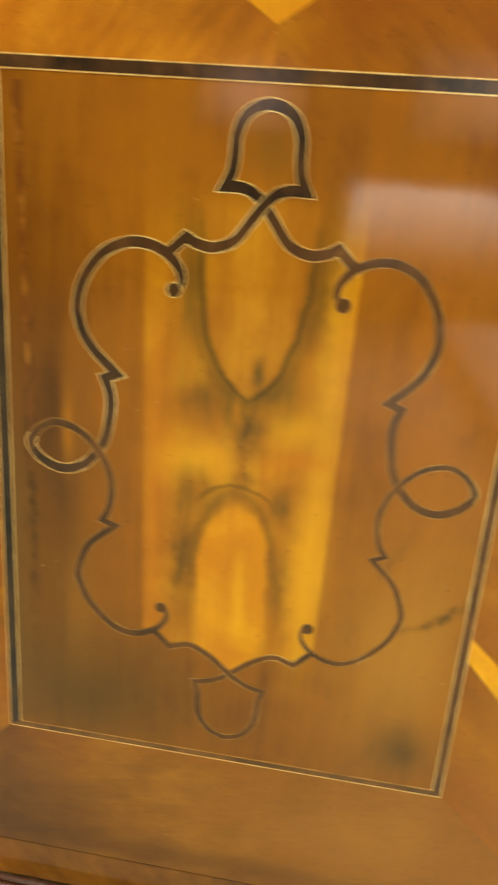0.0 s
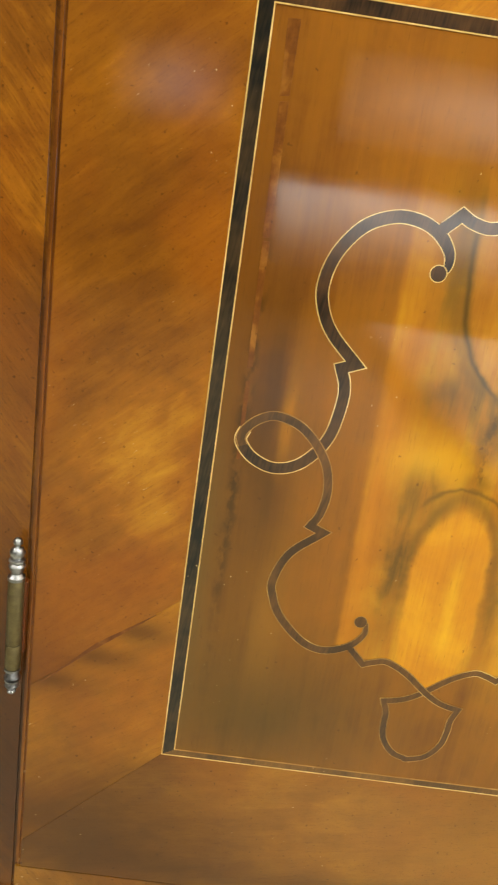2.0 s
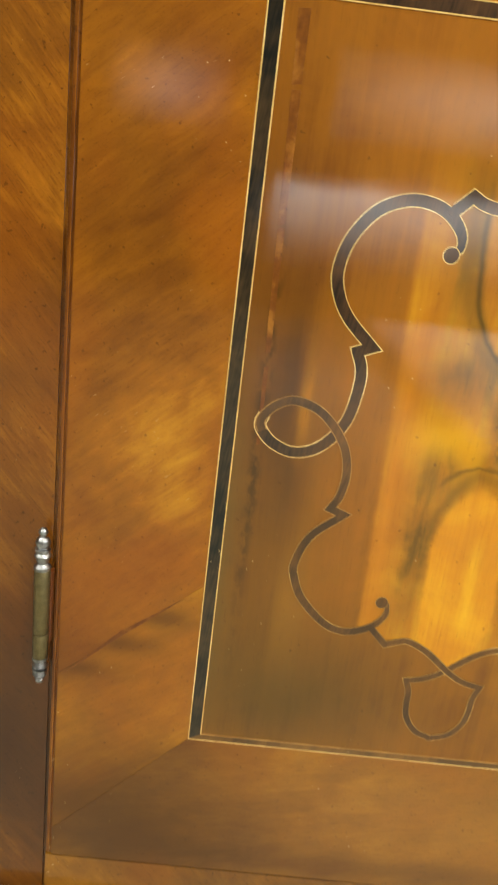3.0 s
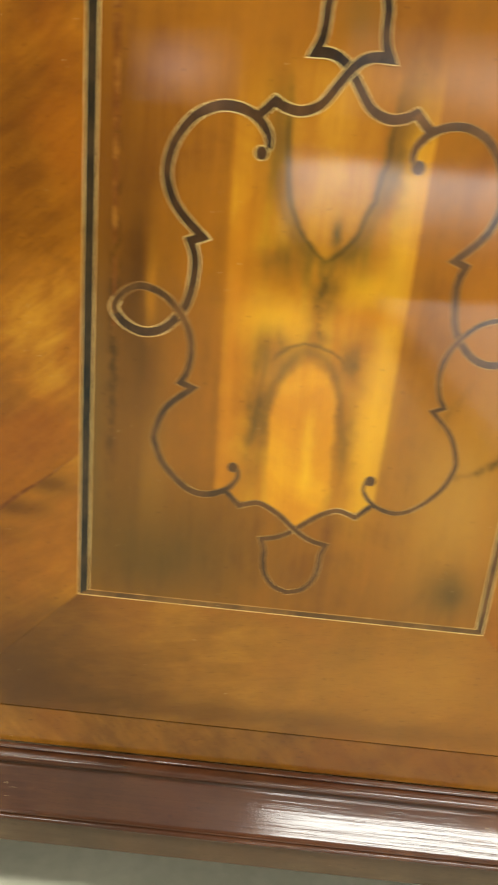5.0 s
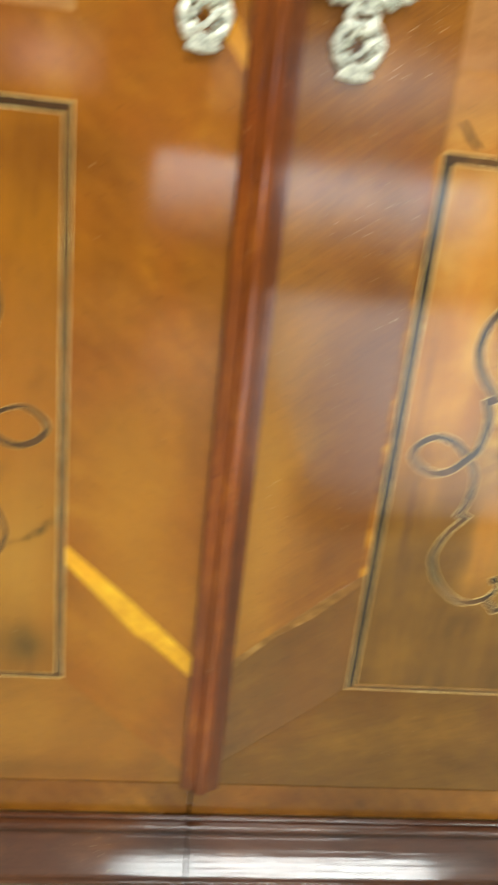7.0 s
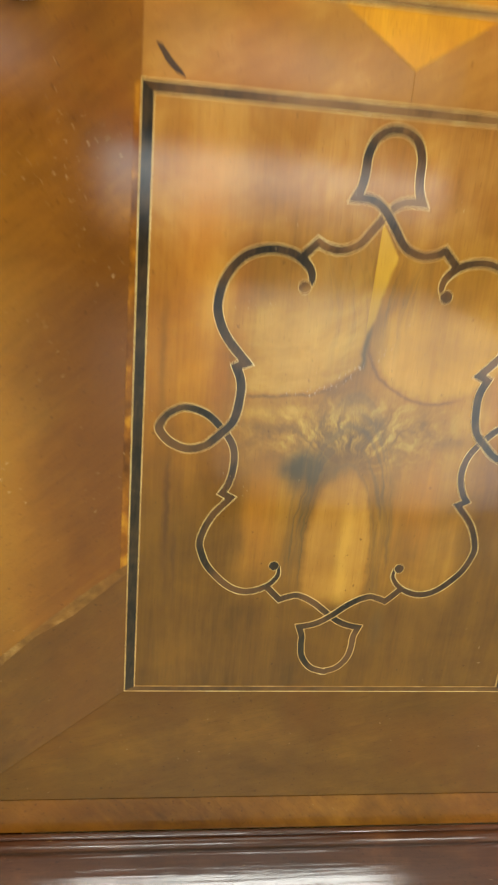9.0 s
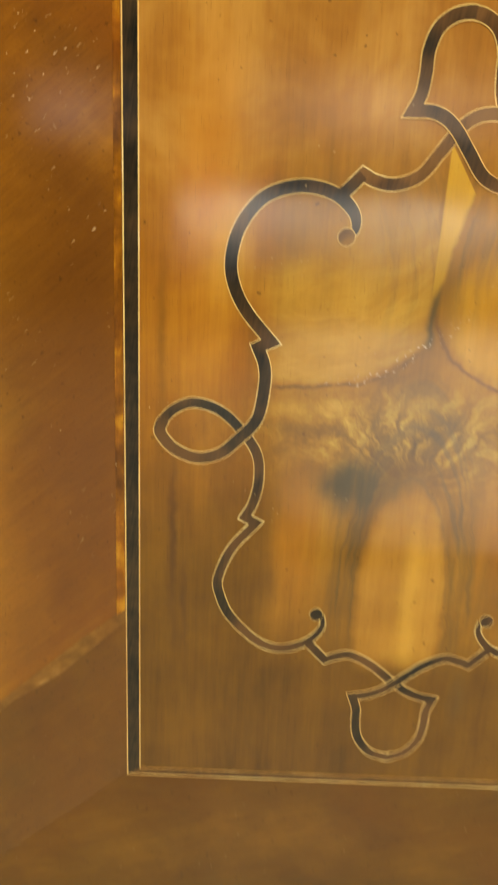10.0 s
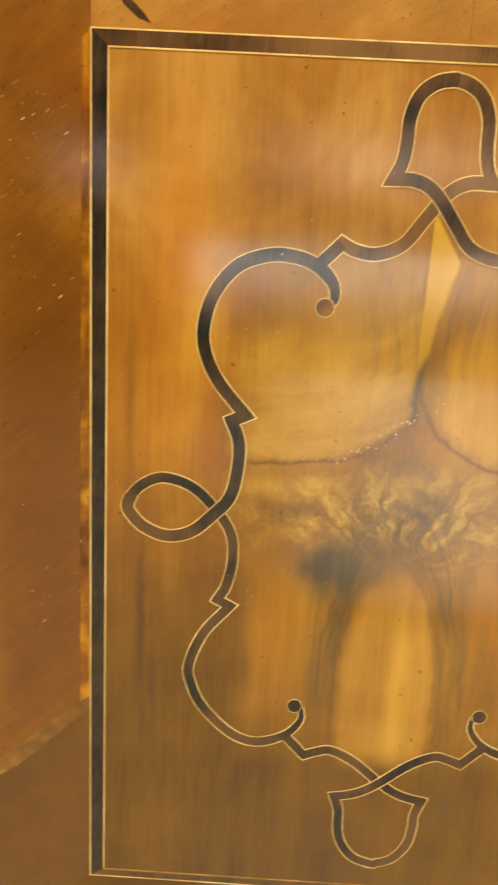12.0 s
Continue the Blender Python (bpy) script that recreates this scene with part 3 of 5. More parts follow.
M = {
    "stile": veneer_wood("walnut_veneer_leaning", (0.095, 0.028, 0.002), (0.245, 0.086, 0.0035), (0.44, 0.195, 0.0075), 50.0, 26.0, 1.1, 8.0, 0.5, lines=0.5, spot_tone=((-0.60, 0.35, 0.09, 0.09, 0.75), (-0.56, 0.90, 0.05, 0.05, 0.35))),
    "stile_l": veneer_wood("golden_walnut_veneer_corner", (0.115, 0.040, 0.003), (0.262, 0.102, 0.005), (0.42, 0.195, 0.010), 55.0, 24.0, 1.1, 8.0, 0.5, lines=0.5, spot_tone=((-0.60, 0.285, 0.08, 0.045, 0.85), (-0.55, 0.33, 0.06, 0.03, 0.35), (-0.605, 0.4160, 0.024, 0.009, 0.70), (-0.575, 0.4415, 0.024, 0.009, 0.70), (-0.545, 0.4670, 0.024, 0.009, 0.70))),
    # first spot, golden, puts grazing varnish sheen into the colour
    "stile_d": veneer_wood("olive_walnut_veneer_leaning", (0.095, 0.030, 0.0020), (0.205, 0.074, 0.0042), (0.33, 0.140, 0.008), 50.0, 26.0, 1.05, 7.0, 1.25, lines=0.85, gloss=0.085, coat=0.9, spot_tone=((0.038, 0.56, 0.038, 0.20, 0.68, (0.36, 0.165, 0.013)), (0.128, 0.74, 0.025, 0.16, 0.30), (0.130, 0.60, 0.034, 0.16, 0.55, (0.140, 0.044, 0.003)))),
    "stile_r": veneer_wood("walnut_veneer_cloudy", (0.118, 0.033, 0.0023), (0.235, 0.082, 0.0045), (0.37, 0.160, 0.009), -48.0, 26.0, 1.0, 8.0, 0.3, lines=0.4, spot_tone=((-0.075, 0.43, 0.060, 0.14, 0.65, (0.36, 0.150, 0.010)), (-0.085, 0.57, 0.045, 0.10, 0.50, (0.37, 0.160, 0.011)))),
    # last spot, paler, paints haze reflected at the right end into the veneer
    "rail": veneer_wood("walnut_veneer_level", (0.095, 0.032, 0.003), (0.235, 0.094, 0.007), (0.36, 0.165, 0.012), 80.0, 20.0, 1.0, 9.0, lines=0.35, spot_tone=((-0.57, 0.27, 0.13, 0.08, 0.88), (-0.32, 0.243, 0.30, 0.016, 0.55), (-0.19, 0.30, 0.17, 0.07, 0.60, (0.32, 0.142, 0.016)))),
    "rail_d": veneer_wood("olive_walnut_veneer_level", (0.064, 0.026, 0.0022), (0.140, 0.061, 0.0047), (0.24, 0.110, 0.009), 75.0, 20.0, 0.75, 9.0, lines=0.35),
    "stile_o": veneer_wood("olive_walnut_veneer_corner", (0.064, 0.026, 0.0020), (0.142, 0.060, 0.0046), (0.24, 0.108, 0.008), 50.0, 22.0, 0.85, 9.0, 0.5, lines=0.5, coat=0.9),
    "crotch": veneer_wood("walnut_veneer_fan", (0.18, 0.056, 0.005), (0.40, 0.150, 0.009), (0.58, 0.27, 0.018), 40.0, 26.0, 1.1, 10.0),
    "head": veneer_wood("tan_cherry_rail_veneer", (0.17, 0.068, 0.011), (0.32, 0.140, 0.022), (0.45, 0.225, 0.040), 60.0, 24.0, 1.1, 9.0, lines=0.5),
    "wedge": veneer_wood("cherry_wedge_veneer", (0.36, 0.14, 0.008), (0.54, 0.240, 0.011), (0.70, 0.37, 0.019), 0.0, 28.0, 0.9, 12.0),
    "sap": veneer_wood("yellow_sapwood", (0.46, 0.20, 0.008), (0.66, 0.36, 0.011), (0.80, 0.49, 0.022), -50.0, 50.0, 1.2, 25.0),
    "mend": veneer_wood("red_brown_repair_wood", (0.060, 0.017, 0.003), (0.145, 0.048, 0.005), (0.30, 0.125, 0.015), 0.0, 40.0, 1.5, 45.0, 0.3, lines=0.4),
    "pale": veneer_wood("bleached_seam_wood", (0.10, 0.043, 0.006), (0.23, 0.112, 0.020), (0.42, 0.250, 0.070), 50.0, 50.0, 1.6, 45.0, 0.9, lines=0.5),
    "amber": veneer_wood("amber_strip_wood", (0.070, 0.021, 0.0015), (0.250, 0.088, 0.004), (0.52, 0.240, 0.012), 4.0, 60.0, 1.5, 35.0, 0.2),
    "field": veneer_wood("cherry_field_veneer", (0.185, 0.078, 0.021), (0.31, 0.145, 0.040), (0.43, 0.225, 0.066), 80.0, 20.0, 1.3, 12.0, lines=0.5, spot_tone=((0.200, 0.978, 0.016, 0.020, 0.55, (0.15, 0.070, 0.025)),)),
    "level": veneer_wood("golden_level_veneer", (0.22, 0.088, 0.009), (0.43, 0.195, 0.015), (0.62, 0.34, 0.032), 90.0, 30.0, 1.4, 7.0, lines=0.5),
    # second spot puts the contact shadow beside the door into the veneer colour
    "post": veneer_wood("walnut_post_veneer", (0.050, 0.014, 0.002), (0.18, 0.062, 0.004), (0.42, 0.165, 0.009), -40.0, 20.0, 1.2, 5.0, lines=0.9, spot_tone=((-0.69, 0.34, 0.16, 0.15, 0.92, (0.030, 0.010, 0.003)), (-0.66, 0.55, 0.05, 0.10, 0.45, (0.090, 0.030, 0.004)))),
    "apron": veneer_wood("walnut_apron_veneer", (0.085, 0.030, 0.003), (0.195, 0.076, 0.006), (0.31, 0.135, 0.013), -38.0, 12.0, 1.25, 9.0, lines=0.3),
    "edge": veneer_wood("red_brown_solid_edge", (0.045, 0.011, 0.003), (0.11, 0.030, 0.005), (0.20, 0.062, 0.008), 0.0, 60.0, 0.8, 14.0),
    "lip": veneer_wood("door_edge_veneer", (0.085, 0.024, 0.003), (0.20, 0.066, 0.005), (0.34, 0.135, 0.009), 0.0, 40.0, 1.1, 12.0),
    "astragal": veneer_wood("red_brown_moulding", (0.060, 0.013, 0.003), (0.190, 0.049, 0.005), (0.40, 0.135, 0.012), 0.0, 120.0, 1.0, 7.0, 0.7, lines=1.2),
    "base": veneer_wood("dark_walnut_moulding", (0.020, 0.007, 0.003), (0.060, 0.021, 0.007), (0.125, 0.048, 0.015), 90.0, 60.0, 0.9, 8.0, 0.3, 0.10, 1.0, 1.6, 0.8),
    "plinth": veneer_wood("dull_brown_plinth", (0.045, 0.026, 0.013), (0.085, 0.052, 0.026), (0.13, 0.082, 0.040), 90.0, 30.0, 0.8, 8.0),
    "inner": plain("raw_wood_core", (0.20, 0.11, 0.05), 0.7),
    "band": band_wood("stained_black_inlay", (0.0050, 0.0050, 0.0032), (0.052, 0.030, 0.011)),
    "band_m": band_wood("dark_brown_inlay", (0.014, 0.008, 0.004), (0.085, 0.038, 0.011)),
    "band_f": band_wood("faded_brown_inlay", (0.045, 0.021, 0.006), (0.135, 0.058, 0.012)),
    "band_w": band_wood("washed_out_inlay", (0.070, 0.034, 0.009), (0.175, 0.080, 0.015)),
    "band_v": band_wood("unevenly_faded_inlay", (0.0050, 0.0055, 0.0040), (0.040, 0.024, 0.009), (0.120, 0.056, 0.016)),
    "band_t": band_wood("tobacco_brown_inlay", (0.034, 0.017, 0.006), (0.125, 0.054, 0.012), (0.190, 0.092, 0.026)),
    "line": veneer_wood("maple_stringing", (0.40, 0.23, 0.06), (0.70, 0.50, 0.17), (0.86, 0.70, 0.32), 0.0, 60.0, 1.3, 22.0),
    "line_d": veneer_wood("darkened_maple_stringing", (0.16, 0.075, 0.014), (0.34, 0.19, 0.045), (0.60, 0.40, 0.13), 0.0, 60.0, 1.3, 30.0),
    "brass": plain("tarnished_silvered_brass", (0.52, 0.515, 0.41), 0.34, 0.90, 0.60, 260.0, 0.35),
    "iron": plain("worn_steel", (0.27, 0.275, 0.28), 0.30, 1.0, 0.45, 220.0, 0.2),
    "patina": plain("browned_brass_sleeve", (0.15, 0.12, 0.055), 0.42, 0.85, 0.35, 180.0, 0.3),
    "nickel": plain("polished_nickel", (0.86, 0.88, 0.94), 0.25, 0.15, 0.05, 90.0, 0.0, 0.5),
    "dark": plain("dark_keyhole", (0.012, 0.009, 0.007), 0.8),
    "floor": plain("pale_polished_floor", (0.50, 0.48, 0.365), 0.26, 0.0, 0.1, 5.0, 0.04),
    "wall": plain("grey_brown_wall_paint", (0.10, 0.092, 0.085), 0.8, 0.0, 0.05, 4.0, 0.1),
    "ceiling": plain("white_ceiling_paint", (0.75, 0.74, 0.72), 0.85, 0.0, 0.04, 4.0),
    "white": plain("white_lacquer", (0.84, 0.84, 0.84), 0.4, 0.0, 0.03, 6.0),
}


# ---- mesh helpers ----
def obj(name, verts, faces, material, parent=None, label="", smooth=False):
    mesh = bpy.data.meshes.new(name)
    mesh.from_pydata(verts, [], faces)
    mesh.validate()
    bm = bmesh.new()
    bm.from_mesh(mesh)
    bmesh.ops.recalc_face_normals(bm, faces=bm.faces)
    bm.to_mesh(mesh)
    bm.free()
    if smooth:
        mesh.polygons.foreach_set("use_smooth", [True] * len(mesh.polygons))
        mesh.set_sharp_from_angle(angle=radians(40))
    mesh.materials.append(material)
    ob = new(name, mesh)
    if parent:
        ob.parent = parent
    if label:
        tagged(ob, label)
    return ob


def prism(poly, y0, y1):
    """A slab with the outline poly on the front (x, z), from y0 to y1."""
    n = len(poly)
    verts = [(x, y0, z) for x, z in poly] + [(x, y1, z) for x, z in poly]
    faces = [tuple(range(n)), tuple(range(2 * n - 1, n - 1, -1))]
    faces += [(i, (i + 1) % n, n + (i + 1) % n, n + i) for i in range(n)]
    return verts, faces


def shrunk(poly, gap):
    """The outline of a convex poly moved inwards by gap."""
    area = sum(a[0] * b[1] - b[0] * a[1] for a, b in zip(poly, poly[1:] + poly[:1]))
    side = 1 if area > 0 else -1
    pts = [Vector(p) for p in poly]
    out = []
    for a, b, c in zip(pts[-1:] + pts[:-1], pts, pts[1:] + pts[:1]):
        d0, d1 = (b - a).normalized(), (c - b).normalized()
        n0, n1 = Vector((-d0.y, d0.x)) * side, Vector((-d1.y, d1.x)) * side
        m = (n0 + n1).normalized()
        out.append(tuple(b + m * gap / max(0.35, m.dot(n0))))
    return out


def veneer(name, poly, material, parent, front=0.0, label=""):
    """One leaf of veneer with hair-fine joints and softened arrises."""
    big, small = shrunk(poly, 0.00005), shrunk(poly, 0.00022)
    n = len(poly)
    verts = [(x, front, z) for x, z in small] + [(x, front + 0.00015, z) for x, z in big] + [(x, 0.0022, z) for x, z in big]
    faces = [tuple(range(n))]
    for k in (0, n):
        faces += [(k + i, k + (i + 1) % n, k + n + (i + 1) % n, k + n + i) for i in range(n)]
    return obj(name, verts, faces, material, parent, label)


def box(x0, x1, y0, y1, z0, z1, name, material, parent=None, label="", bevel=0.0):
    mesh = bpy.data.meshes.new(name)
    bm = bmesh.new()
    bmesh.ops.create_cube(bm, size=1.0, matrix=Matrix.Translation(((x0 + x1) / 2, (y0 + y1) / 2, (z0 + z1) / 2)) @ Matrix.Diagonal((x1 - x0, y1 - y0, z1 - z0, 1)))
    if bevel:
        bmesh.ops.bevel(bm, geom=bm.edges[:], offset=bevel, segments=2, affect="EDGES")
    bm.to_mesh(mesh)
    bm.free()
    mesh.materials.append(material)
    ob = new(name, mesh)
    if parent:
        ob.parent = parent
    if label:
        tagged(ob, label)
    return ob


def lathe(profile, centre, name, material, parent=None, label="", n=24, squash=1.0):
    """A turned shape: profile rows of (radius, height)."""
    cx, cy, cz = centre
    verts, faces = [], []
    for r, h in profile:
        for i in range(n):
            a = 2 * math.pi * i / n
            verts.append((cx + r * math.cos(a), cy + r * squash * math.sin(a), cz + h))
    for k in range(len(profile) - 1):
        for i in range(n):
            j = (i + 1) % n
            faces.append((k * n + i, k * n + j, (k + 1) * n + j, (k + 1) * n + i))
    faces.append(tuple(range(n)))
    faces.append(tuple(range((len(profile) - 1) * n, len(profile) * n)))
    return obj(name, verts, faces, material, parent, label, True)


def sweep(profile, path, name, material, parent=None, label="", smooth=False):
    """A moulding: profile rows of (out, z) carried along a plan path with mitred corners; out is to the path's left."""
    pts = [Vector(p) for p in path]
    verts, faces, n = [], [], len(profile)
    for i, p in enumerate(pts):
        d0 = (p - pts[i - 1]).normalized() if i else (pts[1] - p).normalized()
        d1 = (pts[i + 1] - p).normalized() if i + 1 < len(pts) else d0
        n0, n1 = Vector((-d0.y, d0.x)), Vector((-d1.y, d1.x))
        m = (n0 + n1).normalized()
        m = m / m.dot(n0)
        verts += [(p.x + m.x * o, p.y + m.y * o, z) for o, z in profile]
    for i in range(len(pts) - 1):
        faces += [(i * n + k, i * n + (k + 1) % n, (i + 1) * n + (k + 1) % n, (i + 1) * n + k) for k in range(n)]
    faces += [tuple(range(n)), tuple(range((len(pts) - 1) * n, len(pts) * n))]
    return obj(name, verts, faces, material, parent, label, smooth)


def flowing(points, steps=7):
    """A smooth line through the points."""
    p = [Vector(q) for q in points]
    p = [2 * p[0] - p[1]] + p + [2 * p[-1] - p[-2]]
    out = []
    for a, b, c, d in zip(p, p[1:], p[2:], p[3:]):
        for k in range(steps):
            t = k / steps
            out.append(0.5 * (2 * b + (c - a) * t + (2 * a - 5 * b + 4 * c - d) * t * t + (3 * b - a - 3 * c + d) * t ** 3))
    return out + [p[-2]]


def strap_line(*runs):
    """Smooth runs that meet in sharp corners."""
    line = []
    for run in runs:
        s = flowing(run) if len(run) > 2 else [Vector(q) for q in run]
        line += s if not line else s[1:]
    return line


def beside(line, offsets):
    """The line moved sideways, with mitred corners; offsets: one for each point."""
    out, corners = [], []
    n = len(line)
    for i, p in enumerate(line):
        d0 = (p - line[i - 1]).normalized() if i else (line[1] - p).normalized()
        d1 = (line[i + 1] - p).normalized() if i + 1 < n else d0
        n0 = Vector((-d0.y, d0.x))
        m = (n0 + Vector((-d1.y, d1.x))).normalized()
        if d0.dot(d1) < 0.8 and 0 < i < n - 1:
            corners.append(i)
        out.append(p + m * offsets[i] / max(0.36, m.dot(n0)))
    ends = [-1] + corners + [n]
    for k, c in enumerate(corners):
        before, after = range(max(ends[k] + 1, c - 14), c), range(c + 1, min(ends[k + 2], c + 15))
        for mine, first, last in ((before, c, min(ends[k + 2], n - 1, c + 14)), (after, max(ends[k], 0, c - 14), c)):
            for i in mine:
                for q in range(first, last):
                    seg = line[q + 1] - line[q]
                    f = max(0.0, min(1.0, (out[i] - line[q]).dot(seg) / max(seg.length_squared, 1e-12)))
                    if (line[q] + seg * f - out[i]).length < abs(offsets[i]) * 0.98:
                        out[i] = out[c].copy()
                        break
    return out


def ribbon(edges, front, back):
    """A thin strip between two lines on the front."""
    a, b = edges
    n = len(a)
    verts = [(p.x, front, p.y) for p in a] + [(p.x, front, p.y) for p in b]
    verts += [(p.x, back, p.y) for p in a] + [(p.x, back, p.y) for p in b]
    faces = []
    for i in range(n - 1):
        faces += [(i, i + 1, n + i + 1, n + i), (i, 2 * n + i, 2 * n + i + 1, i + 1), (n + i, n + i + 1, 3 * n + i + 1, 3 * n + i)]
    faces += [(0, n, 3 * n, 2 * n), (n - 1, 3 * n - 1, 4 * n - 1, 2 * n - 1)]
    return verts, faces


def joined(*meshes):
    verts, faces = [], []
    for v, f in meshes:
        k = len(verts)
        verts += v
        faces += [tuple(i + k for i in face) for face in f]
    return verts, faces


def disc(centre, r0, r1, front, back, n=20):
    ring = lambda r, y: [(centre.x + r * math.cos(2 * math.pi * i / n), y, centre.y + r * math.sin(2 * math.pi * i / n)) for i in range(n)]
    if r0 == 0:
        v = ring(r1, front) + ring(r1, back)
        return v, [tuple(range(n))] + [(i, (i + 1) % n, n + (i + 1) % n, n + i) for i in range(n)]
    v = ring(r0, front) + ring(r1, front) + ring(r1, back)
    f = [(i, (i + 1) % n, n + (i + 1) % n, n + i) for i in range(n)]
    return v, f + [(n + i, n + (i + 1) % n, 2 * n + (i + 1) % n, 2 * n + i) for i in range(n)]


HALF, LINE = 0.0043, 0.00062


def strap(line, level, door, band, taper=(), bulb=None, half=HALF, root=0.0, root_band=None, dot=None):
    """An inlaid strap: a dark band with a light string along each edge. level 0 dives under level 1; a root runs into another strap."""
    front = -0.0003 - 0.00013 * level
    n = len(line)
    w = [half] * n
    if "start" in taper:
        for i in range(min(n, 18)):
            w[i] = half * (0.55 + 0.45 * i / 18)
    if "end" in taper:
        for i in range(min(n, 18)):
            w[n - 1 - i] = half * (0.55 + 0.45 * i / 18)
    inner = [v - LINE for v in w]
    dark = []
    if root:
        d = (line[1] - line[0]).normalized()
        joint = [line[0] - d * 0.0008, line[0] + d * (line[1] - line[0]).length * 0.97]
        obj("inlay_band", *ribbon((beside(joint, inner), beside(joint, [-v for v in inner])), -0.00058, 0.001), root_band, door, "dark stained inlaid strap")
        line = [line[0] + d * root] + line[1:]
    dark.append(ribbon((beside(line, w), beside(line, [-v for v in w])), front, 0.001))
    light = [ribbon((beside(line, w), beside(line, inner)), front - 0.00006, 0.001)]
    light.append(ribbon((beside(line, [-v for v in inner]), beside(line, [-v for v in w])), front - 0.00006, 0.001))
    if bulb:
        c = Vector(bulb[:2])
        light.append(disc(c, bulb[2] - LINE, bulb[2], front - 0.00009, 0.001))
        if dot:
            obj("inlay_dot", *disc(c, 0, bulb[2] - LINE, front - 0.00011, 0.001), dot, door, "brown round end of the strap")
        else:
            dark.append(disc(c, 0, bulb[2] - LINE * 0.5, front - 0.00011, 0.001))
    obj("inlay_band", *joined(*dark), band, door, "dark stained inlaid strap")
    obj("stringing", *joined(*light), M["line_d" if band == M["band_f"] else "line"], door, "pale maple stringing")


# ---- the room that closes the place ----
def room():
    x0, x1, y0, y1 = -3.4, 4.0, -6.2, 0.78
    tagged(box(x0, x1, y0, y1, -0.12, 0.0, "floor", M["floor"]), "pale grey-green smooth floor of the room", "floor", kind="structure")
    tagged(box(x0, x1, y0, y1, CEILING, CEILING + 0.12, "ceiling", M["ceiling"]), "plain white painted ceiling with light panels", "ceiling", kind="structure")
    tagged(box(x0 - 0.15, x1 + 0.15, y1, y1 + 0.15, -0.12, CEILING + 0.12, "wall_north", M["wall"]), "plain grey-brown wall behind the wardrobe", "wall", kind="structure")
    tagged(box(x0 - 0.15, x1 + 0.15, y0 - 0.15, y0, -0.12, CEILING + 0.12, "wall_south", M["wall"]), "plain grey-brown wall across the room", "wall", kind="structure")
    tagged(box(x0 - 0.15, x0, y0, y1, -0.12, CEILING + 0.12, "wall_west", M["wall"]), "plain grey-brown side wall", "wall", kind="structure")
    tagged(box(x1, x1 + 0.15, y0, y1, -0.12, CEILING + 0.12, "wall_east", M["wall"]), "plain grey-brown side wall", "wall", kind="structure")


def ceiling_light(x, y, watts):
    base = new("ceiling_light")
    base.location = (x, y, CEILING)
    tagged(base, "flush rectangular ceiling light in a white metal frame", "ceiling light", "ceiling lights")
    for name, x0, x1, y0, y1 in (("frame", -0.74, 0.74, -0.27, -0.242), ("frame", -0.74, 0.74, 0.242, 0.27), ("frame", -0.74, -0.712, -0.242, 0.242), ("frame", 0.712, 0.74, -0.242, 0.242)):
        box(x0, x1, y0, y1, -0.05, -0.001, name, M["white"], base, bevel=0.004)
    panel_lamp(x, y, watts)


room()
for lx in (-2.55, 0.58, 3.1):
    for ly in (-1.05, -3.2):
        ceiling_light(lx, ly, LAMP_WATTS * (1.22 if ly > -2 else 0.62))


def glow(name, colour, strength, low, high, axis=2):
    """An emissive surface for unseen sources, brighter towards one end: its top, or another axis."""
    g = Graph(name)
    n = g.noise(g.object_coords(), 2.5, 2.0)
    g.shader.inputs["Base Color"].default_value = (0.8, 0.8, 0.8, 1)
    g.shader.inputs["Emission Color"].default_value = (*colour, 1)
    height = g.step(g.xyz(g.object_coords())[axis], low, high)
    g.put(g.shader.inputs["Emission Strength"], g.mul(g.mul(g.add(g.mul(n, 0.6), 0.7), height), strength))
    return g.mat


def reflection_case():
    """An unseen source across the room, added as a lit case for the bright band in the varnish."""
    base = new("reflection_case")
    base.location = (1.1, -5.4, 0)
    tagged(base, "unseen lit white case, its form guessed from a reflection", "display case")
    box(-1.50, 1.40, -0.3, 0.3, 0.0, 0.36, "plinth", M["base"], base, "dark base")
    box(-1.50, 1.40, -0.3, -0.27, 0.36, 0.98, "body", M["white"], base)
    box(-1.46, 1.36, -0.268, -0.262, 0.40, 0.96, "light_panel", glow("case_light", (0.95, 0.97, 1.0), 6.4, 0.36, 0.96), base, "glowing white panel for the bright band in the varnish")
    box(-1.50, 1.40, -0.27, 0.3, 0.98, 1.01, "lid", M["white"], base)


reflection_case()


def soft_glow(name, colour, strength, middle, half):
    """An emissive pool for a soft reflected patch: brightest in the middle, dim at the rim."""
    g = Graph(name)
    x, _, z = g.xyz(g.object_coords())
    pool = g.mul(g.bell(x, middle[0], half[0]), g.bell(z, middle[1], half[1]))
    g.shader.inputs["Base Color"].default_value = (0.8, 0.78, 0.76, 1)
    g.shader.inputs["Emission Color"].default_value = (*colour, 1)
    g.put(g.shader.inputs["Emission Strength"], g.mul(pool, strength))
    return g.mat


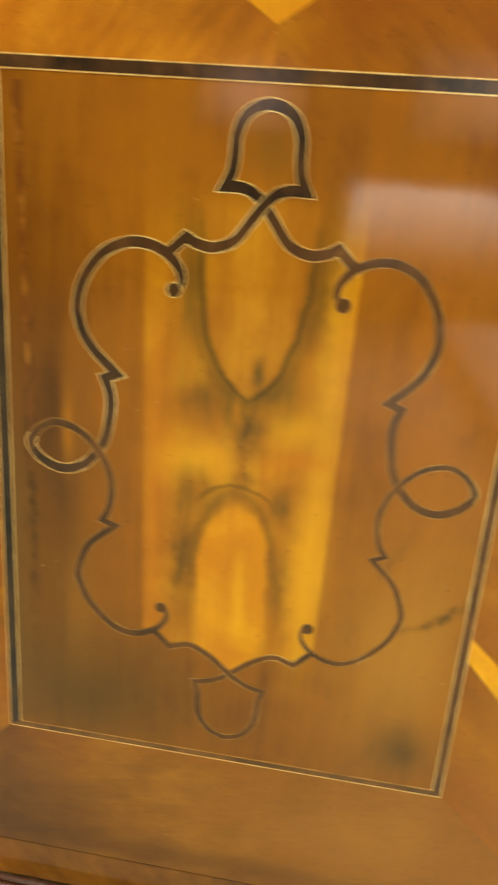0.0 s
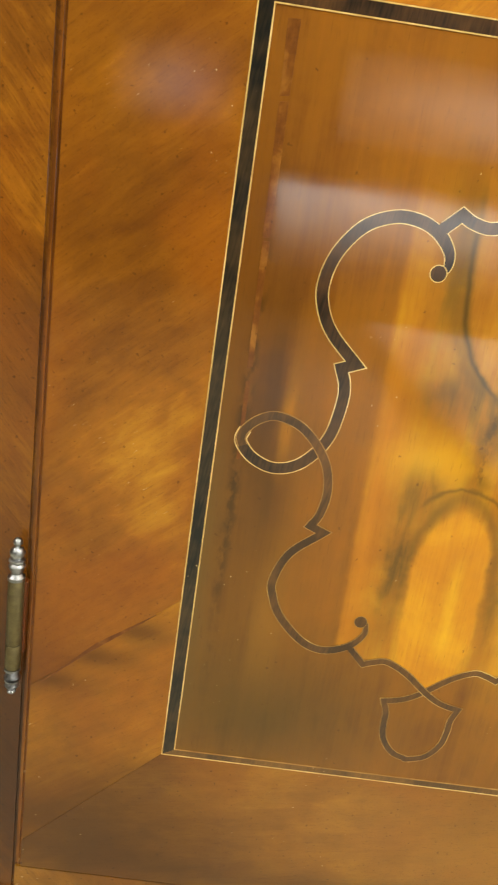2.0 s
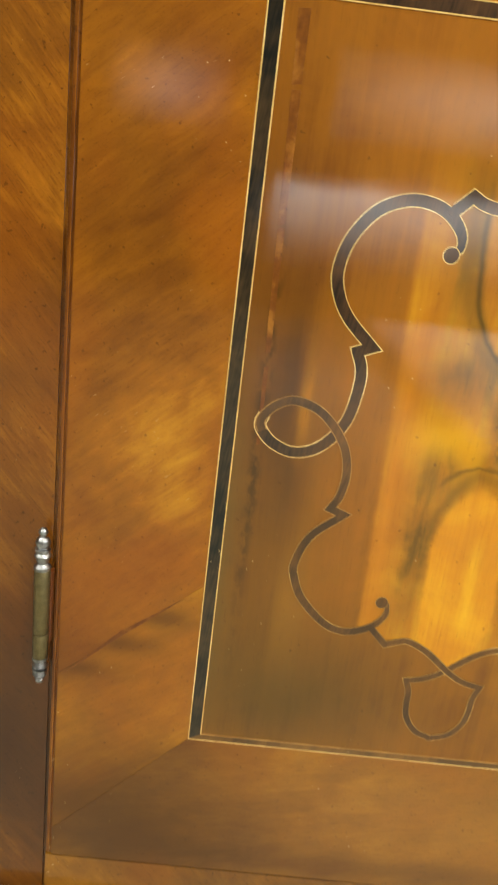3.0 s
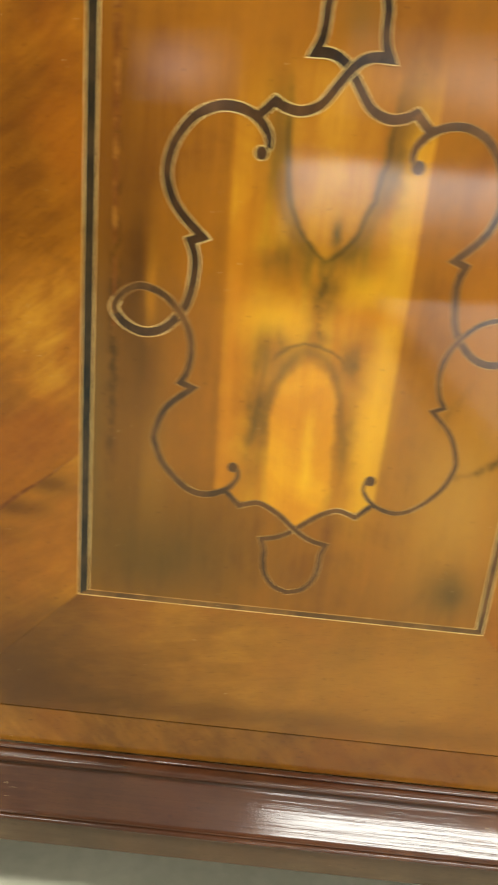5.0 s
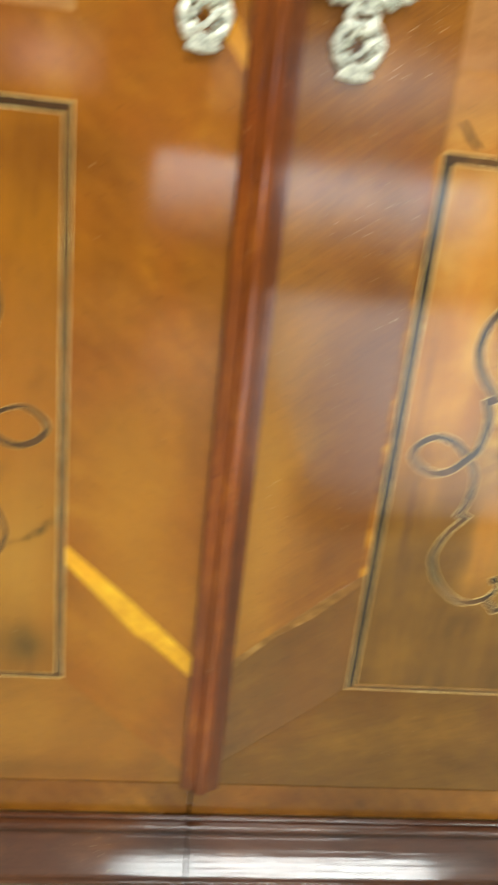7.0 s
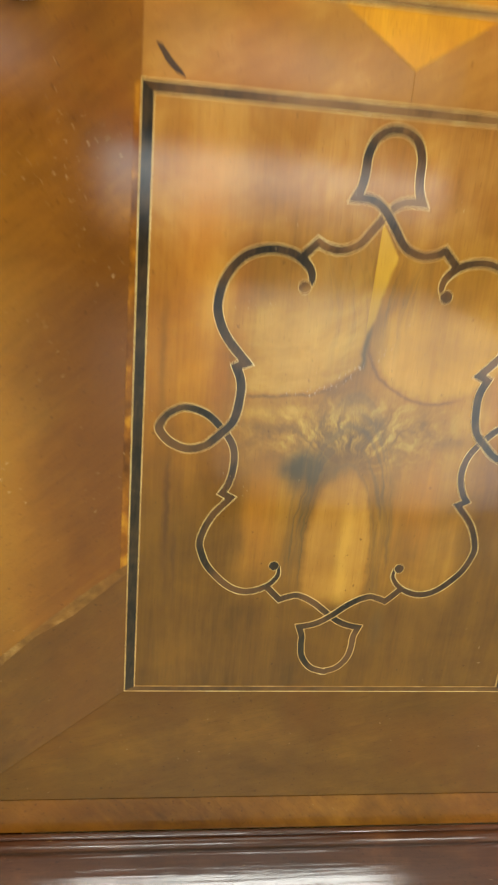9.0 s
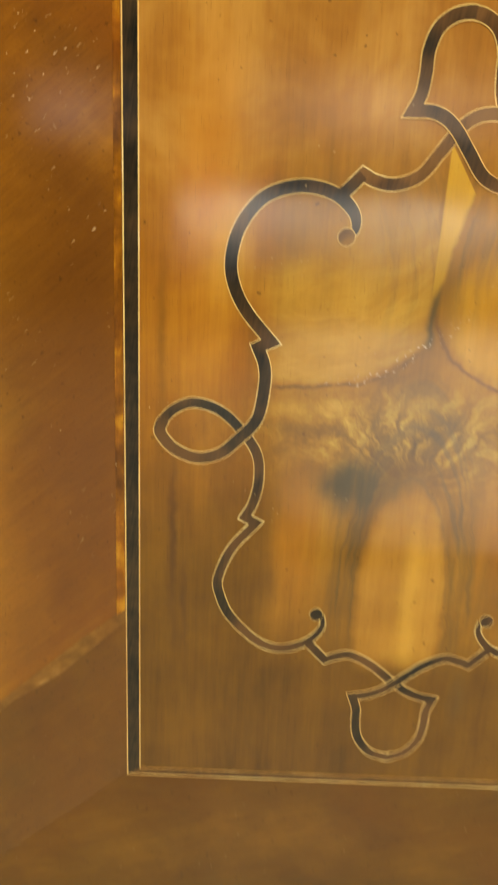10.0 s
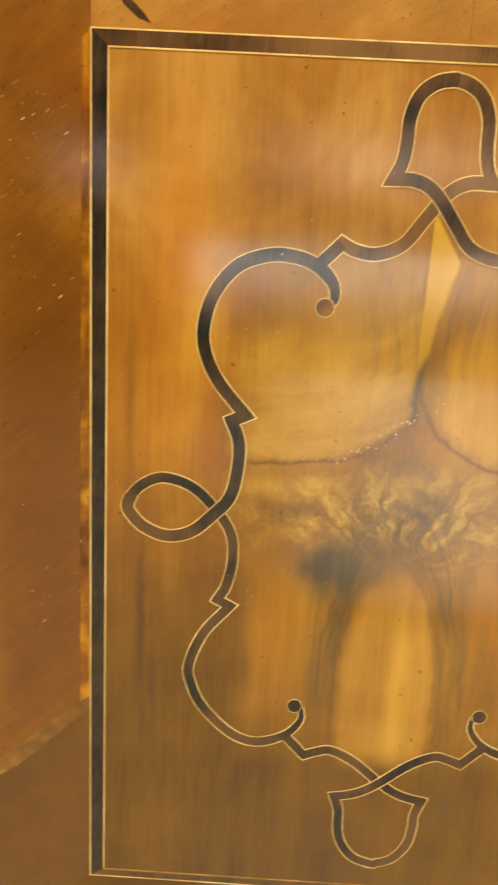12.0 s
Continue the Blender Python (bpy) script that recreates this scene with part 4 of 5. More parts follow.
# unseen glowing panels, added for the soft patches reflected in the varnish
def glow_board():
    light = soft_glow("white_glow", (1.0, 0.92, 0.88), 3.6, (1.35, 1.72), (0.95, 0.22))
    ob = box(0.05, 2.65, -6.199, -6.16, 1.36, 2.06, "glow_board", light, None, "", 0.004)
    tagged(ob, "large unseen white glowing panel added for a soft reflection", "board")
    light = soft_glow("pink_glow", (1.0, 0.78, 0.82), 3.4, (-1.31, 1.62), (0.30, 0.17))
    ob = box(-1.78, -0.84, -6.199, -6.16, 1.36, 1.90, "glow_board", light, None, "", 0.004)
    tagged(ob, "small unseen pinkish glowing panel added for a soft reflection", "board")


glow_board()


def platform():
    """An unseen glowing slab before the wardrobe, long and low, added for the pale veil in the varnish."""
    base = new("veil_platform")
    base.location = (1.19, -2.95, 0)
    tagged(base, "unseen low glowing slab added for the veil in the varnish", "platform")
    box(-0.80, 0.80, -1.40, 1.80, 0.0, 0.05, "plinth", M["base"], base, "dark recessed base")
    box(-0.87, 0.87, -1.45, 1.85, 0.05, 0.12, "top", glow("veil_glow", (0.98, 0.95, 0.97), 2.7, -0.95, -0.25, 0), base, "glowing white top", 0.006)


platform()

# ---- wardrobe ----
wardrobe = new("wardrobe")
tagged(wardrobe, "antique two-door wardrobe in glossy walnut veneer with strapwork inlay", "wardrobe")
TOP = 1.86
DOOR_Z = (0.226, 1.74)
PANEL_L = (-0.5161, -0.1411, 0.3595, 0.8940)
PANEL_R = (0.1521, 0.5345, 0.3600, 0.8900)
AXIS_L, AXIS_R, MID = -0.3245, 0.3433, 0.6238

# carcass
box(-0.765, -0.745, 0.012, 0.56, 0.19, TOP, "side_panel", M["rail"], wardrobe, bevel=0.001)
box(0.745, 0.765, 0.012, 0.56, 0.19, TOP, "side_panel", M["rail"], wardrobe, bevel=0.001)
box(-0.745, 0.745, 0.55, 0.56, 0.19, TOP, "back_panel", M["inner"], wardrobe)
box(-0.765, 0.765, 0.012, 0.56, TOP, TOP + 0.022, "top_panel", M["rail"], wardrobe, bevel=0.002)
box(-0.745, 0.745, 0.03, 0.55, 0.19, 0.21, "bottom_panel", M["inner"], wardrobe)
box(-0.765, -0.6271, 0.003, 0.05, 0.1795, TOP, "post", M["post"], wardrobe, bevel=0.002)
box(0.6271, 0.765, 0.003, 0.05, 0.1795, TOP, "post", M["post"], wardrobe, bevel=0.002)
box(-0.6315, 0.6315, 0.004, 0.05, 1.745, TOP, "top_rail", M["rail"], wardrobe, bevel=0.001)
box(-0.6270, -0.0012, 0.0012, 0.03, 0.1795, 0.2254, "apron", M["apron"], wardrobe, bevel=0.0012)
box(0.0012, 0.6270, 0.0012, 0.03, 0.1795, 0.2254, "apron", M["apron"], wardrobe, bevel=0.0012)

# base moulding in two halves that meet under the doors
HOLLOW = [(0.0122 + 0.0338 * k / 14, 0.1628 - 0.0338 * (0.58 * k / 14 + 0.0858 * (1 - max(0.0, 1 - k / 9.24) ** 2))) for k in range(15)]
COVE = [(0.0, 0.1800), (0.0036, 0.1799), (0.0050, 0.1793), (0.0056, 0.1784), (0.0052, 0.1768), (0.0042, 0.1760), (0.0090, 0.1757), (0.0117, 0.1747), (0.0134, 0.1732), (0.0142, 0.1710),
        (0.0138, 0.1690), (0.0128, 0.1674), (0.0112, 0.1664), (0.0112, 0.1650), *HOLLOW,
        (0.0470, 0.1400), (0.0474, 0.1388), (0.0455, 0.1374), (0.0484, 0.1370), (0.0497, 0.1358), (0.0500, 0.1342), (0.0485, 0.1318), (0.0, 0.1318)]
PLINTH = [(0.0, 0.1316), (0.0455, 0.1316), (0.0455, 0.1020), (0.0430, 0.1005), (0.0, 0.1005)]
for path in ([(-0.0011, 0.0), (-0.768, 0.0), (-0.768, 0.56)], [(0.768, 0.56), (0.768, 0.0), (0.0011, 0.0)]):
    sweep(COVE, path, "base_moulding", M["base"], wardrobe, "dark red-brown coved moulding", True)
    sweep(PLINTH, path, "plinth", M["plinth"], wardrobe, "dull brown plinth")

FOOT = [(0.030, 0.0), (0.044, 0.006), (0.054, 0.028), (0.056, 0.048), (0.050, 0.068), (0.034, 0.082), (0.030, 0.088), (0.038, 0.094), (0.040, 0.1003)]
for fx, fy in ((-0.70, 0.03), (0.004, 0.05), (0.70, 0.03), (-0.70, 0.48), (0.70, 0.48)):
    lathe(FOOT, (fx, fy, 0.0), "foot", M["base"], wardrobe, "dark turned bun foot")


# ---- doors ----
def panel_border(panel, door, bands, widths):
    """Dark band round the panel between two light strings; bands and widths of the foot, the right side, the head and the left side."""
    x0, x1, z0, z1 = panel
    def pieces(spans, front):
        (fa, fb), (ra, rb), (ha, hb), (la, lb) = spans
        o = [(x0 + la, z0 + fa), (x1 - ra, z0 + fa), (x1 - ra, z1 - ha), (x0 + la, z1 - ha)]
        i = [(x0 + lb, z0 + fb), (x1 - rb, z0 + fb), (x1 - rb, z1 - hb), (x0 + lb, z1 - hb)]
        return [prism([o[k], o[(k + 1) % 4], i[(k + 1) % 4], i[k]], front, 0.0015) for k in range(4)]
    for piece, band in zip(pieces([(0.0005, w - 0.0004) for w in widths], -0.0003), bands):
        obj("border_band", *piece, M[band], door, "black inlaid border strip" if band == "band" else "faded brown inlaid border strip")
    for inside in (False, True):
        spans = [(w - 0.0008, w) if inside else (0.0, 0.0008) for w in widths]
        for piece, band in zip(pieces(spans, -0.00045), bands):
            obj("border_stringing", *piece, M["line_d" if band == "band_w" and inside else "line"], door, "pale maple stringing")


SHIFTS = {
    (False, False): ((-0.1035, -0.0560, 0.010, 0.012, 0.0050, 0.0), (-0.1005, 0.0640, 0.010, 0.012, 0.0020, 0.0)),
    (False, True): ((-0.120, 0.115, 0.030, 0.045, 0.0038, 0.0), (-0.1035, -0.0560, 0.010, 0.012, 0.0022, 0.0), (-0.1005, 0.0640, 0.010, 0.012, 0.0025, 0.0)),
    (True, False): ((-0.120, 0.105, 0.030, 0.040, 0.0020, 0.0), (-0.085, 0.158, 0.035, 0.018, 0.0, -0.0026), (-0.104, -0.030, 0.014, 0.020, -0.0025, 0.0)),
    (True, True): ((-0.120, 0.105, 0.030, 0.040, 0.0022, 0.0), (-0.085, 0.158, 0.035, 0.018, 0.0, -0.0015)),
}


def strapwork(axis, door, bands, outer_over, widths):
    """The interlaced cartouche: half of it drawn, the other half mirrored."""
    upper = ([(-0.0575, 0.1275), (-0.0535, 0.1340), (-0.0552, 0.1430), (-0.0640, 0.1525), (-0.0765, 0.1578), (-0.0920, 0.1580), (-0.1095, 0.1498),
              (-0.1230, 0.1320), (-0.1282, 0.1120), (-0.1252, 0.0960), (-0.1165, 0.0815), (-0.1005, 0.0645)],
             [(-0.1005, 0.0645), (-0.1085, 0.0608)],
             [(-0.1085, 0.0608), (-0.1038, 0.0500), (-0.1028, 0.0370), (-0.1065, 0.0150), (-0.1150, 0.0000), (-0.1270, -0.0105), (-0.1416, -0.0138), (-0.1555, -0.0088), (-0.1636, -0.0008), (-0.1656, 0.0046), (-0.1634, 0.0108)],)
    lower = ([(-0.1636, -0.0008), (-0.1656, 0.0046), (-0.1634, 0.0108), (-0.1556, 0.0186), (-0.1440, 0.0228), (-0.1280, 0.0185), (-0.1150, 0.0075), (-0.1050, -0.0080), (-0.1012, -0.0260), (-0.1050, -0.0430), (-0.1112, -0.0528)],
             [(-0.1112, -0.0528), (-0.1035, -0.0568)],
             [(-0.1035, -0.0568), (-0.1195, -0.0760), (-0.1280, -0.0980), (-0.1265, -0.1110), (-0.1186, -0.1275), (-0.1000, -0.1456), (-0.0828, -0.1512), (-0.0650, -0.1455),
              (-0.0550, -0.1340), (-0.0550, -0.1240)])
    top = ([(-0.0637, 0.1530), (-0.0515, 0.1648)],
           [(-0.0515, 0.1648), (-0.0440, 0.1610), (-0.0321, 0.1593), (-0.0185, 0.1647), (-0.0084, 0.1775), (0.0000, 0.1888), (0.0075, 0.1955), (0.0160, 0.1985), (0.0268, 0.1985)],
           [(0.0268, 0.1985), (0.0228, 0.2070), (0.0213, 0.2180), (0.0208, 0.2300), (0.0165, 0.2410), (0.0085, 0.2472), (0.0, 0.2490), (-0.0030, 0.2488)])
    bottom = ([(-0.0641, -0.1455), (-0.0508, -0.1590)],
              [(-0.0508, -0.1590), (-0.0425, -0.1558), (-0.0330, -0.1545), (-0.0174, -0.1622), (0.0000, -0.1763), (0.0110, -0.1835), (0.0200, -0.1868), (0.0288, -0.1885)],
              [(0.0288, -0.1885), (0.0252, -0.1990), (0.0248, -0.2100), (0.0222, -0.2230), (0.0130, -0.2350), (0.0, -0.2395), (-0.0030, -0.2392)])
    def eased(u, v, mirror):
        """Each quarter was cut by hand from one pattern: lobes, necks and spurs differ by a few millimetres."""
        if outer_over and u < -0.112 and -0.02 < v < 0.03:
            return u - 0.0028, v + 0.0012
        du = dv = 0.0
        for eu, ev, wide, tall, mu, mv in SHIFTS[outer_over, mirror]:
            f = math.exp(-((u - eu) / wide) ** 2 - ((v - ev) / tall) ** 2)
            du, dv = du + f * mu, dv + f * mv
        return u + du, v + dv
    def placed(runs, mirror):
        runs = [[eased(u, v, mirror) for u, v in run] for run in runs]
        return strap_line(*[[(axis + (-u if mirror else u), MID + v) for u, v in run] for run in runs])
    for mirror in (False, True):
        s = -1 if mirror else 1
        up, low = (1, 0) if outer_over else (0, 1)
        w_up, w_low, w_top, w_foot = widths[mirror]
        over = mirror if outer_over else not mirror
        b_up, b_low, b_top, b_foot = [M[k] for k in bands[mirror]]
        strap(placed(upper, mirror), up, door, b_up, ("start",), (axis - 0.0585 * s, MID + 0.1285, 0.0056), w_up, dot=None if outer_over and mirror else M["pale" if outer_over else "band_f"])
        strap(placed(lower, mirror), low, door, b_low, ("end",), (axis - 0.0592 * s, MID - 0.1235, 0.0048), w_low)
        strap(placed(top, mirror), 1.4 if over else 0.4, door, b_top, half=w_top, root=0.0042, root_band=b_up)
        strap(placed(bottom, mirror), 1.4 if over else 0.4, door, b_foot, half=w_foot, root=0.0036, root_band=b_low)


def door_slab(x0, x1, name, label):
    ob = box(x0, x1, 0.0022, 0.026, *DOOR_Z, name, M["edge"], wardrobe, label)
    return ob


def door_field(panel, door, wood):
    x0, x1, z0, z1 = panel
    veneer("panel_veneer", [(x0, z0), (x1, z0), (x1, z1), (x0, z1)], wood, door, label="book-matched flame veneer")


def head_rail(panel, axis, door, top, woods):
    """The veneer between the panel and the field above, with a pale wedge in the middle."""
    x0, x1, z1 = panel[0], panel[1], panel[3]
    apex, half = z1 + 0.023, (top - z1 - 0.023) * 1.55
    veneer("rail_veneer", [(x0, z1), (axis, z1), (axis, apex), (axis - half, top), (x0, top)], M[woods[0]], door)
    veneer("rail_veneer", [(axis, z1), (x1, z1), (x1, top), (axis + half, top), (axis, apex)], M[woods[1]], door)
    veneer("wedge_veneer", [(axis, apex), (axis + half, top), (axis - half, top)], M["wedge"], door, label="pale golden wedge veneer")


PANEL_WOOD_L = flame_panel_wood("flame_cherry_veneer", (AXIS_L - 0.001, MID))
PANEL_WOOD_R = burl_panel_wood("knotty_cherry_veneer", (AXIS_R + 0.0095, MID + 0.004), 0.104)

# left door
SPLICE = (0.4090, 0.4985, 0.4465)
door_l = door_slab(-0.6260, -0.0075, "door", "veneered door with interlaced strapwork panel")
a, b, c, d = PANEL_L
e0, e1, zb, zt = -0.6215, -0.0075, DOOR_Z[0], DOOR_Z[1]
box(-0.6262, e0, -0.0002, 0.0060, zb, zt, "edge_strip", M["lip"], door_l, "dark red-brown edge strip", 0.0019)
veneer("stile_veneer", [(e0, SPLICE[0]), (a, SPLICE[1]), (a, zt), (e0, zt)], M["stile"], door_l)
veneer("stile_veneer", [(e0, zb + 0.029), (a, c), (a, SPLICE[1]), (e0, SPLICE[0])], M["stile_l"], door_l)
veneer("dark_streak", [(e0 + 0.003, SPLICE[0] - 0.001), (-0.5800, SPLICE[2] - 0.0030), (a - 0.012, SPLICE[1] - 0.0115), (-0.5750, SPLICE[2] + 0.0065)], M["mend"], door_l, -0.00012, "dark grain streak along the splice")
veneer("rail_veneer", [(e0, zb), (e1, zb), (e1, zb + 0.012), (b, c), (a, c), (e0, zb + 0.029)], M["rail"], door_l)
veneer("stile_veneer", [(b, c), (e1, zb + 0.012), (e1, zt), (b, zt)], M["stile_r"], door_l)
veneer("sapwood_streak", [(b, 0.4925), (-0.1160, 0.4650), (-0.0900, 0.4370), (-0.0700, 0.4150), (-0.0560, 0.4060), (-0.0380, 0.3900), (e1, 0.3610), (e1, 0.3865), (-0.0550, 0.4330), (-0.1000, 0.4755), (b, 0.5125)], M["sap"], door_l, -0.00012, "bright yellow sapwood streak")
veneer("sapwood_streak", [(-0.1300, 1.0480), (-0.1050, 1.0270), (-0.0840, 1.0080), (-0.0650, 0.9830), (-0.0450, 0.9640), (-0.0250, 0.9440), (-0.0130, 0.9290), (e1, 0.9300), (e1, 0.9400), (-0.0200, 0.9620), (-0.0400, 0.9770), (-0.0620, 0.9960), (-0.0800, 1.0230), (-0.1000, 1.0480), (-0.1250, 1.0620)], M["wedge"], door_l, -0.00012, "golden sapwood streak behind the key plate")
door_field(PANEL_L, door_l, PANEL_WOOD_L)
head_rail(PANEL_L, AXIS_L - 0.0005, door_l, 0.9545, ("crotch", "stile_r"))
veneer("field_veneer", [(a, 0.9545), (b, 0.9545), (b, zt), (a, zt)], M["field"], door_l)
panel_border(PANEL_L, door_l, ("band_w", "band_f", "band_m", "band"), (0.0065, 0.0080, 0.0094, 0.0102))
strapwork(AXIS_L, door_l, (("band_m", "band_f", "band_m", "band_f"), ("band_f", "band_f", "band_m", "band_f")), False, ((0.0043, 0.0034, 0.0042, 0.0028), (0.0035, 0.0025, 0.0042, 0.0028)))
for low, high, wide in ((0.612, 0.668, 0.0030), (0.676, 0.757, 0.0044), (0.758, 0.836, 0.0058), (0.838, 0.8790, 0.0072)):
    foot, tip = -0.4900 - 0.0167 * (low - 0.62), -0.4900 - 0.0167 * (high - 0.62)
    veneer("repair_strip", [(foot - wide * 0.42, low), (foot + wide * 0.42, low + 0.001), (tip + wide * 0.55, high), (tip - wide * 0.5, high - 0.0006)], M["mend"], door_l, -0.00012, "mottled let-in repair strip")

# right door
door_r = door_slab(0.0075, 0.6260, "door", "veneered door with knotty strapwork panel and upper cartouche")
a, b, c, d = PANEL_R
e0, e1 = 0.0300, 0.6215
box(e1, 0.6262, -0.0002, 0.0060, zb, zt, "edge_strip", M["lip"], door_r, "dark red-brown edge strip", 0.0019)
veneer("stile_veneer", [(0.0080, zb + 0.012), (a, c), (a, 0.4985), (0.0080, 0.3690)], M["stile_o"], door_r)
veneer("seam_strip", [(0.0310, 0.3800), (0.0700, 0.4200), (0.1050, 0.4440), (a, 0.4890), (a, 0.5000), (0.1200, 0.4730), (0.0850, 0.4420), (0.0310, 0.3915)], M["pale"], door_r, -0.00012, "mottled pale strip along the mitre")
veneer("seam_strip", [(0.1456, 0.4935), (0.1517, 0.4980), (0.1517, 0.8885), (0.1474, 0.8850)], M["amber"], door_r, -0.00022, "narrow orange strip beside the border")
veneer("dark_streak", [(0.1612, 0.9138), (0.1660, 0.9128), (0.1742, 0.9034), (0.1806, 0.8972), (0.1842, 0.8926), (0.1770, 0.8950), (0.1694, 0.9012)], M["band_m"], door_r, -0.00012, "dark knot streak in the veneer")
veneer("stile_veneer", [(0.0080, 0.3690), (a, 0.4985), (a, zt), (0.0080, zt)], M["stile_d"], door_r)
veneer("rail_veneer", [(0.0080, zb), (e1, zb), (e1, zb + 0.029), (b, c), (a, c), (0.0080, zb + 0.012)], M["rail_d"], door_r)
veneer("stile_veneer", [(b, c), (e1, zb + 0.029), (e1, zt), (b, zt)], M["stile_r"], door_r)
door_field(PANEL_R, door_r, PANEL_WOOD_R)
head_rail(PANEL_R, AXIS_R + 0.006, door_r, 0.9510, ("head", "head"))
veneer("field_veneer", [(a, 0.9510), (b, 0.9510), (b, zt), (a, zt)], M["field"], door_r)
# brown head strip: reflected haze put into the inlay colour
panel_border(PANEL_R, door_r, ("band_w", "band", "band_t", "band"), (0.0065, 0.0098, 0.0094, 0.0100))
strapwork(AXIS_R, door_r, (("band_v", "band_v", "band_t", "band_v"), ("band_v", "band_m", "band_v", "band_v")), True, ((0.0043, 0.0037, 0.0041, 0.0036), (0.0041, 0.0036, 0.0041, 0.0036)))


def cartouche(axis, door):
    """The upper field's cartouche: stepped corners and a loop at each end."""
    high = ([(0.0, 1.0920), (-0.0745, 1.0920)], [(-0.0745, 1.0920), (-0.0745, 1.0755)],
            [(-0.0745, 1.0755), (-0.0900, 1.0735), (-0.1060, 1.0630), (-0.1180, 1.0440), (-0.1235, 1.0260), (-0.1330, 1.0110), (-0.1500, 1.0030), (-0.1655, 1.0062), (-0.1722, 1.0128), (-0.1740, 1.0195), (-0.1716, 1.0268)])
    low = ([(-0.1722, 1.0128), (-0.1740, 1.0195), (-0.1716, 1.0268), (-0.1642, 1.0345), (-0.1530, 1.0375), (-0.1360, 1.0320), (-0.1245, 1.0190), (-0.1210, 1.0030), (-0.1130, 0.9860), (-0.0990, 0.9740), (-0.0745, 0.9700)],
           [(-0.0745, 0.9700), (-0.0745, 0.9545)], [(-0.0745, 0.9545), (0.0, 0.9545)])
    for s in (1, -1):
        for runs, level in ((high, 0), (low, 1)):
            strap(strap_line(*[[(axis + s * u, z) for u, z in run] for run in runs]), level, door, M["band_t"], half=0.0030)
    rim = [p for p in strap_line(*high) if p.x > -0.1215] + [p for p in strap_line(*low)[::-1] if p.x > -0.1215][::-1]
    outline = [(axis + p.x, p.y) for p in rim] + [(axis - p.x, p.y) for p in rim[::-1] if abs(p.x) > 1e-5]
    obj("cartouche_veneer", *prism(outline, -0.0001, 0.0015), M["level"], door, "golden veneer inside the cartouche")


cartouche(AXIS_R, door_r)

# closing moulding where the doors meet, fixed to the left door
ASTRAGAL = [(0.0000, -0.0122), (-0.0040, -0.0122), (-0.0052, -0.0105), (-0.0062, -0.0060), (-0.0078, -0.0022), (-0.0080, 0.0010), (-0.0110, 0.0022), (-0.0132, 0.0050), (-0.0140, 0.0085), (-0.0135, 0.0125),
            (-0.0118, 0.0155), (-0.0085, 0.0170), (-0.0090, 0.0195), (-0.0075, 0.0225), (-0.0055, 0.0240), (-0.0050, 0.0290), (0.0, 0.0300)]
verts = [(x, y, z) for z in (0.2235, zt) for y, x in ASTRAGAL]
n = len(ASTRAGAL)
faces = [(k, (k + 1) % n, n + (k + 1) % n, n + k) for k in range(n)] + [tuple(range(n)), tuple(range(n, 2 * n))]
moulding = obj("closing_moulding", verts, faces, M["astragal"], door_l, "worn reddish-brown closing moulding", True)
moulding.data.materials.append(M["edge"])
for face in moulding.data.polygons:
    if face.center.x > 0.0150 or face.center.x < -0.0100:
        face.material_index = 1

# hinge
FINIAL = [(0.0059, 0.0), (0.0061, 0.0006), (0.0061, 0.0026), (0.0050, 0.0034), (0.0038, 0.0052), (0.0050, 0.0085), (0.0060, 0.0112), (0.0048, 0.0132), (0.0034, 0.0140), (0.0057, 0.0148),
          (0.0057, 0.0164), (0.0037, 0.0172), (0.0050, 0.0195), (0.0055, 0.0220), (0.0042, 0.0246), (0.0019, 0.0260), (0.0018, 0.0268), (0.0033, 0.0286), (0.0034, 0.0302), (0.0022, 0.0322), (0.0004, 0.0332)]


def hinge(x, y, z0, z1):
    base = new("hinge")
    base.parent = wardrobe
    tagged(base, "steel pin hinge with turned finials")
    neck, tail = z1 - 0.0332, z0 + 0.0232
    split = tail + (neck - tail) * 0.28
    lathe(FINIAL, (x, y, neck), "finial", M["iron"], base, "bright turned steel finial")
    lathe([(r * 0.97, -h * 0.7) for r, h in FINIAL], (x, y, tail), "finial", M["iron"], base, "bright turned steel finial")
    for low, high in ((split + 0.0002, neck - 0.0002), (tail + 0.0002, split - 0.0002)):
        lathe([(0.0054, low), (0.0058, low + 0.0006), (0.0058, high - 0.0006), (0.0054, high)], (x, y, 0.0), "knuckle", M["patina"], base, "browned brass sleeve")
    # leaf takes a dark wood colour in place of shade in the door gap
    box(x + 0.0045, x + 0.0072, y + 0.001, y + 0.007, split - 0.008, neck - 0.002, "leaf", M["edge"], base, "steel hinge leaf coloured dark as shade")


hinge(-0.6338, -0.0062, 0.4040, 0.5350)


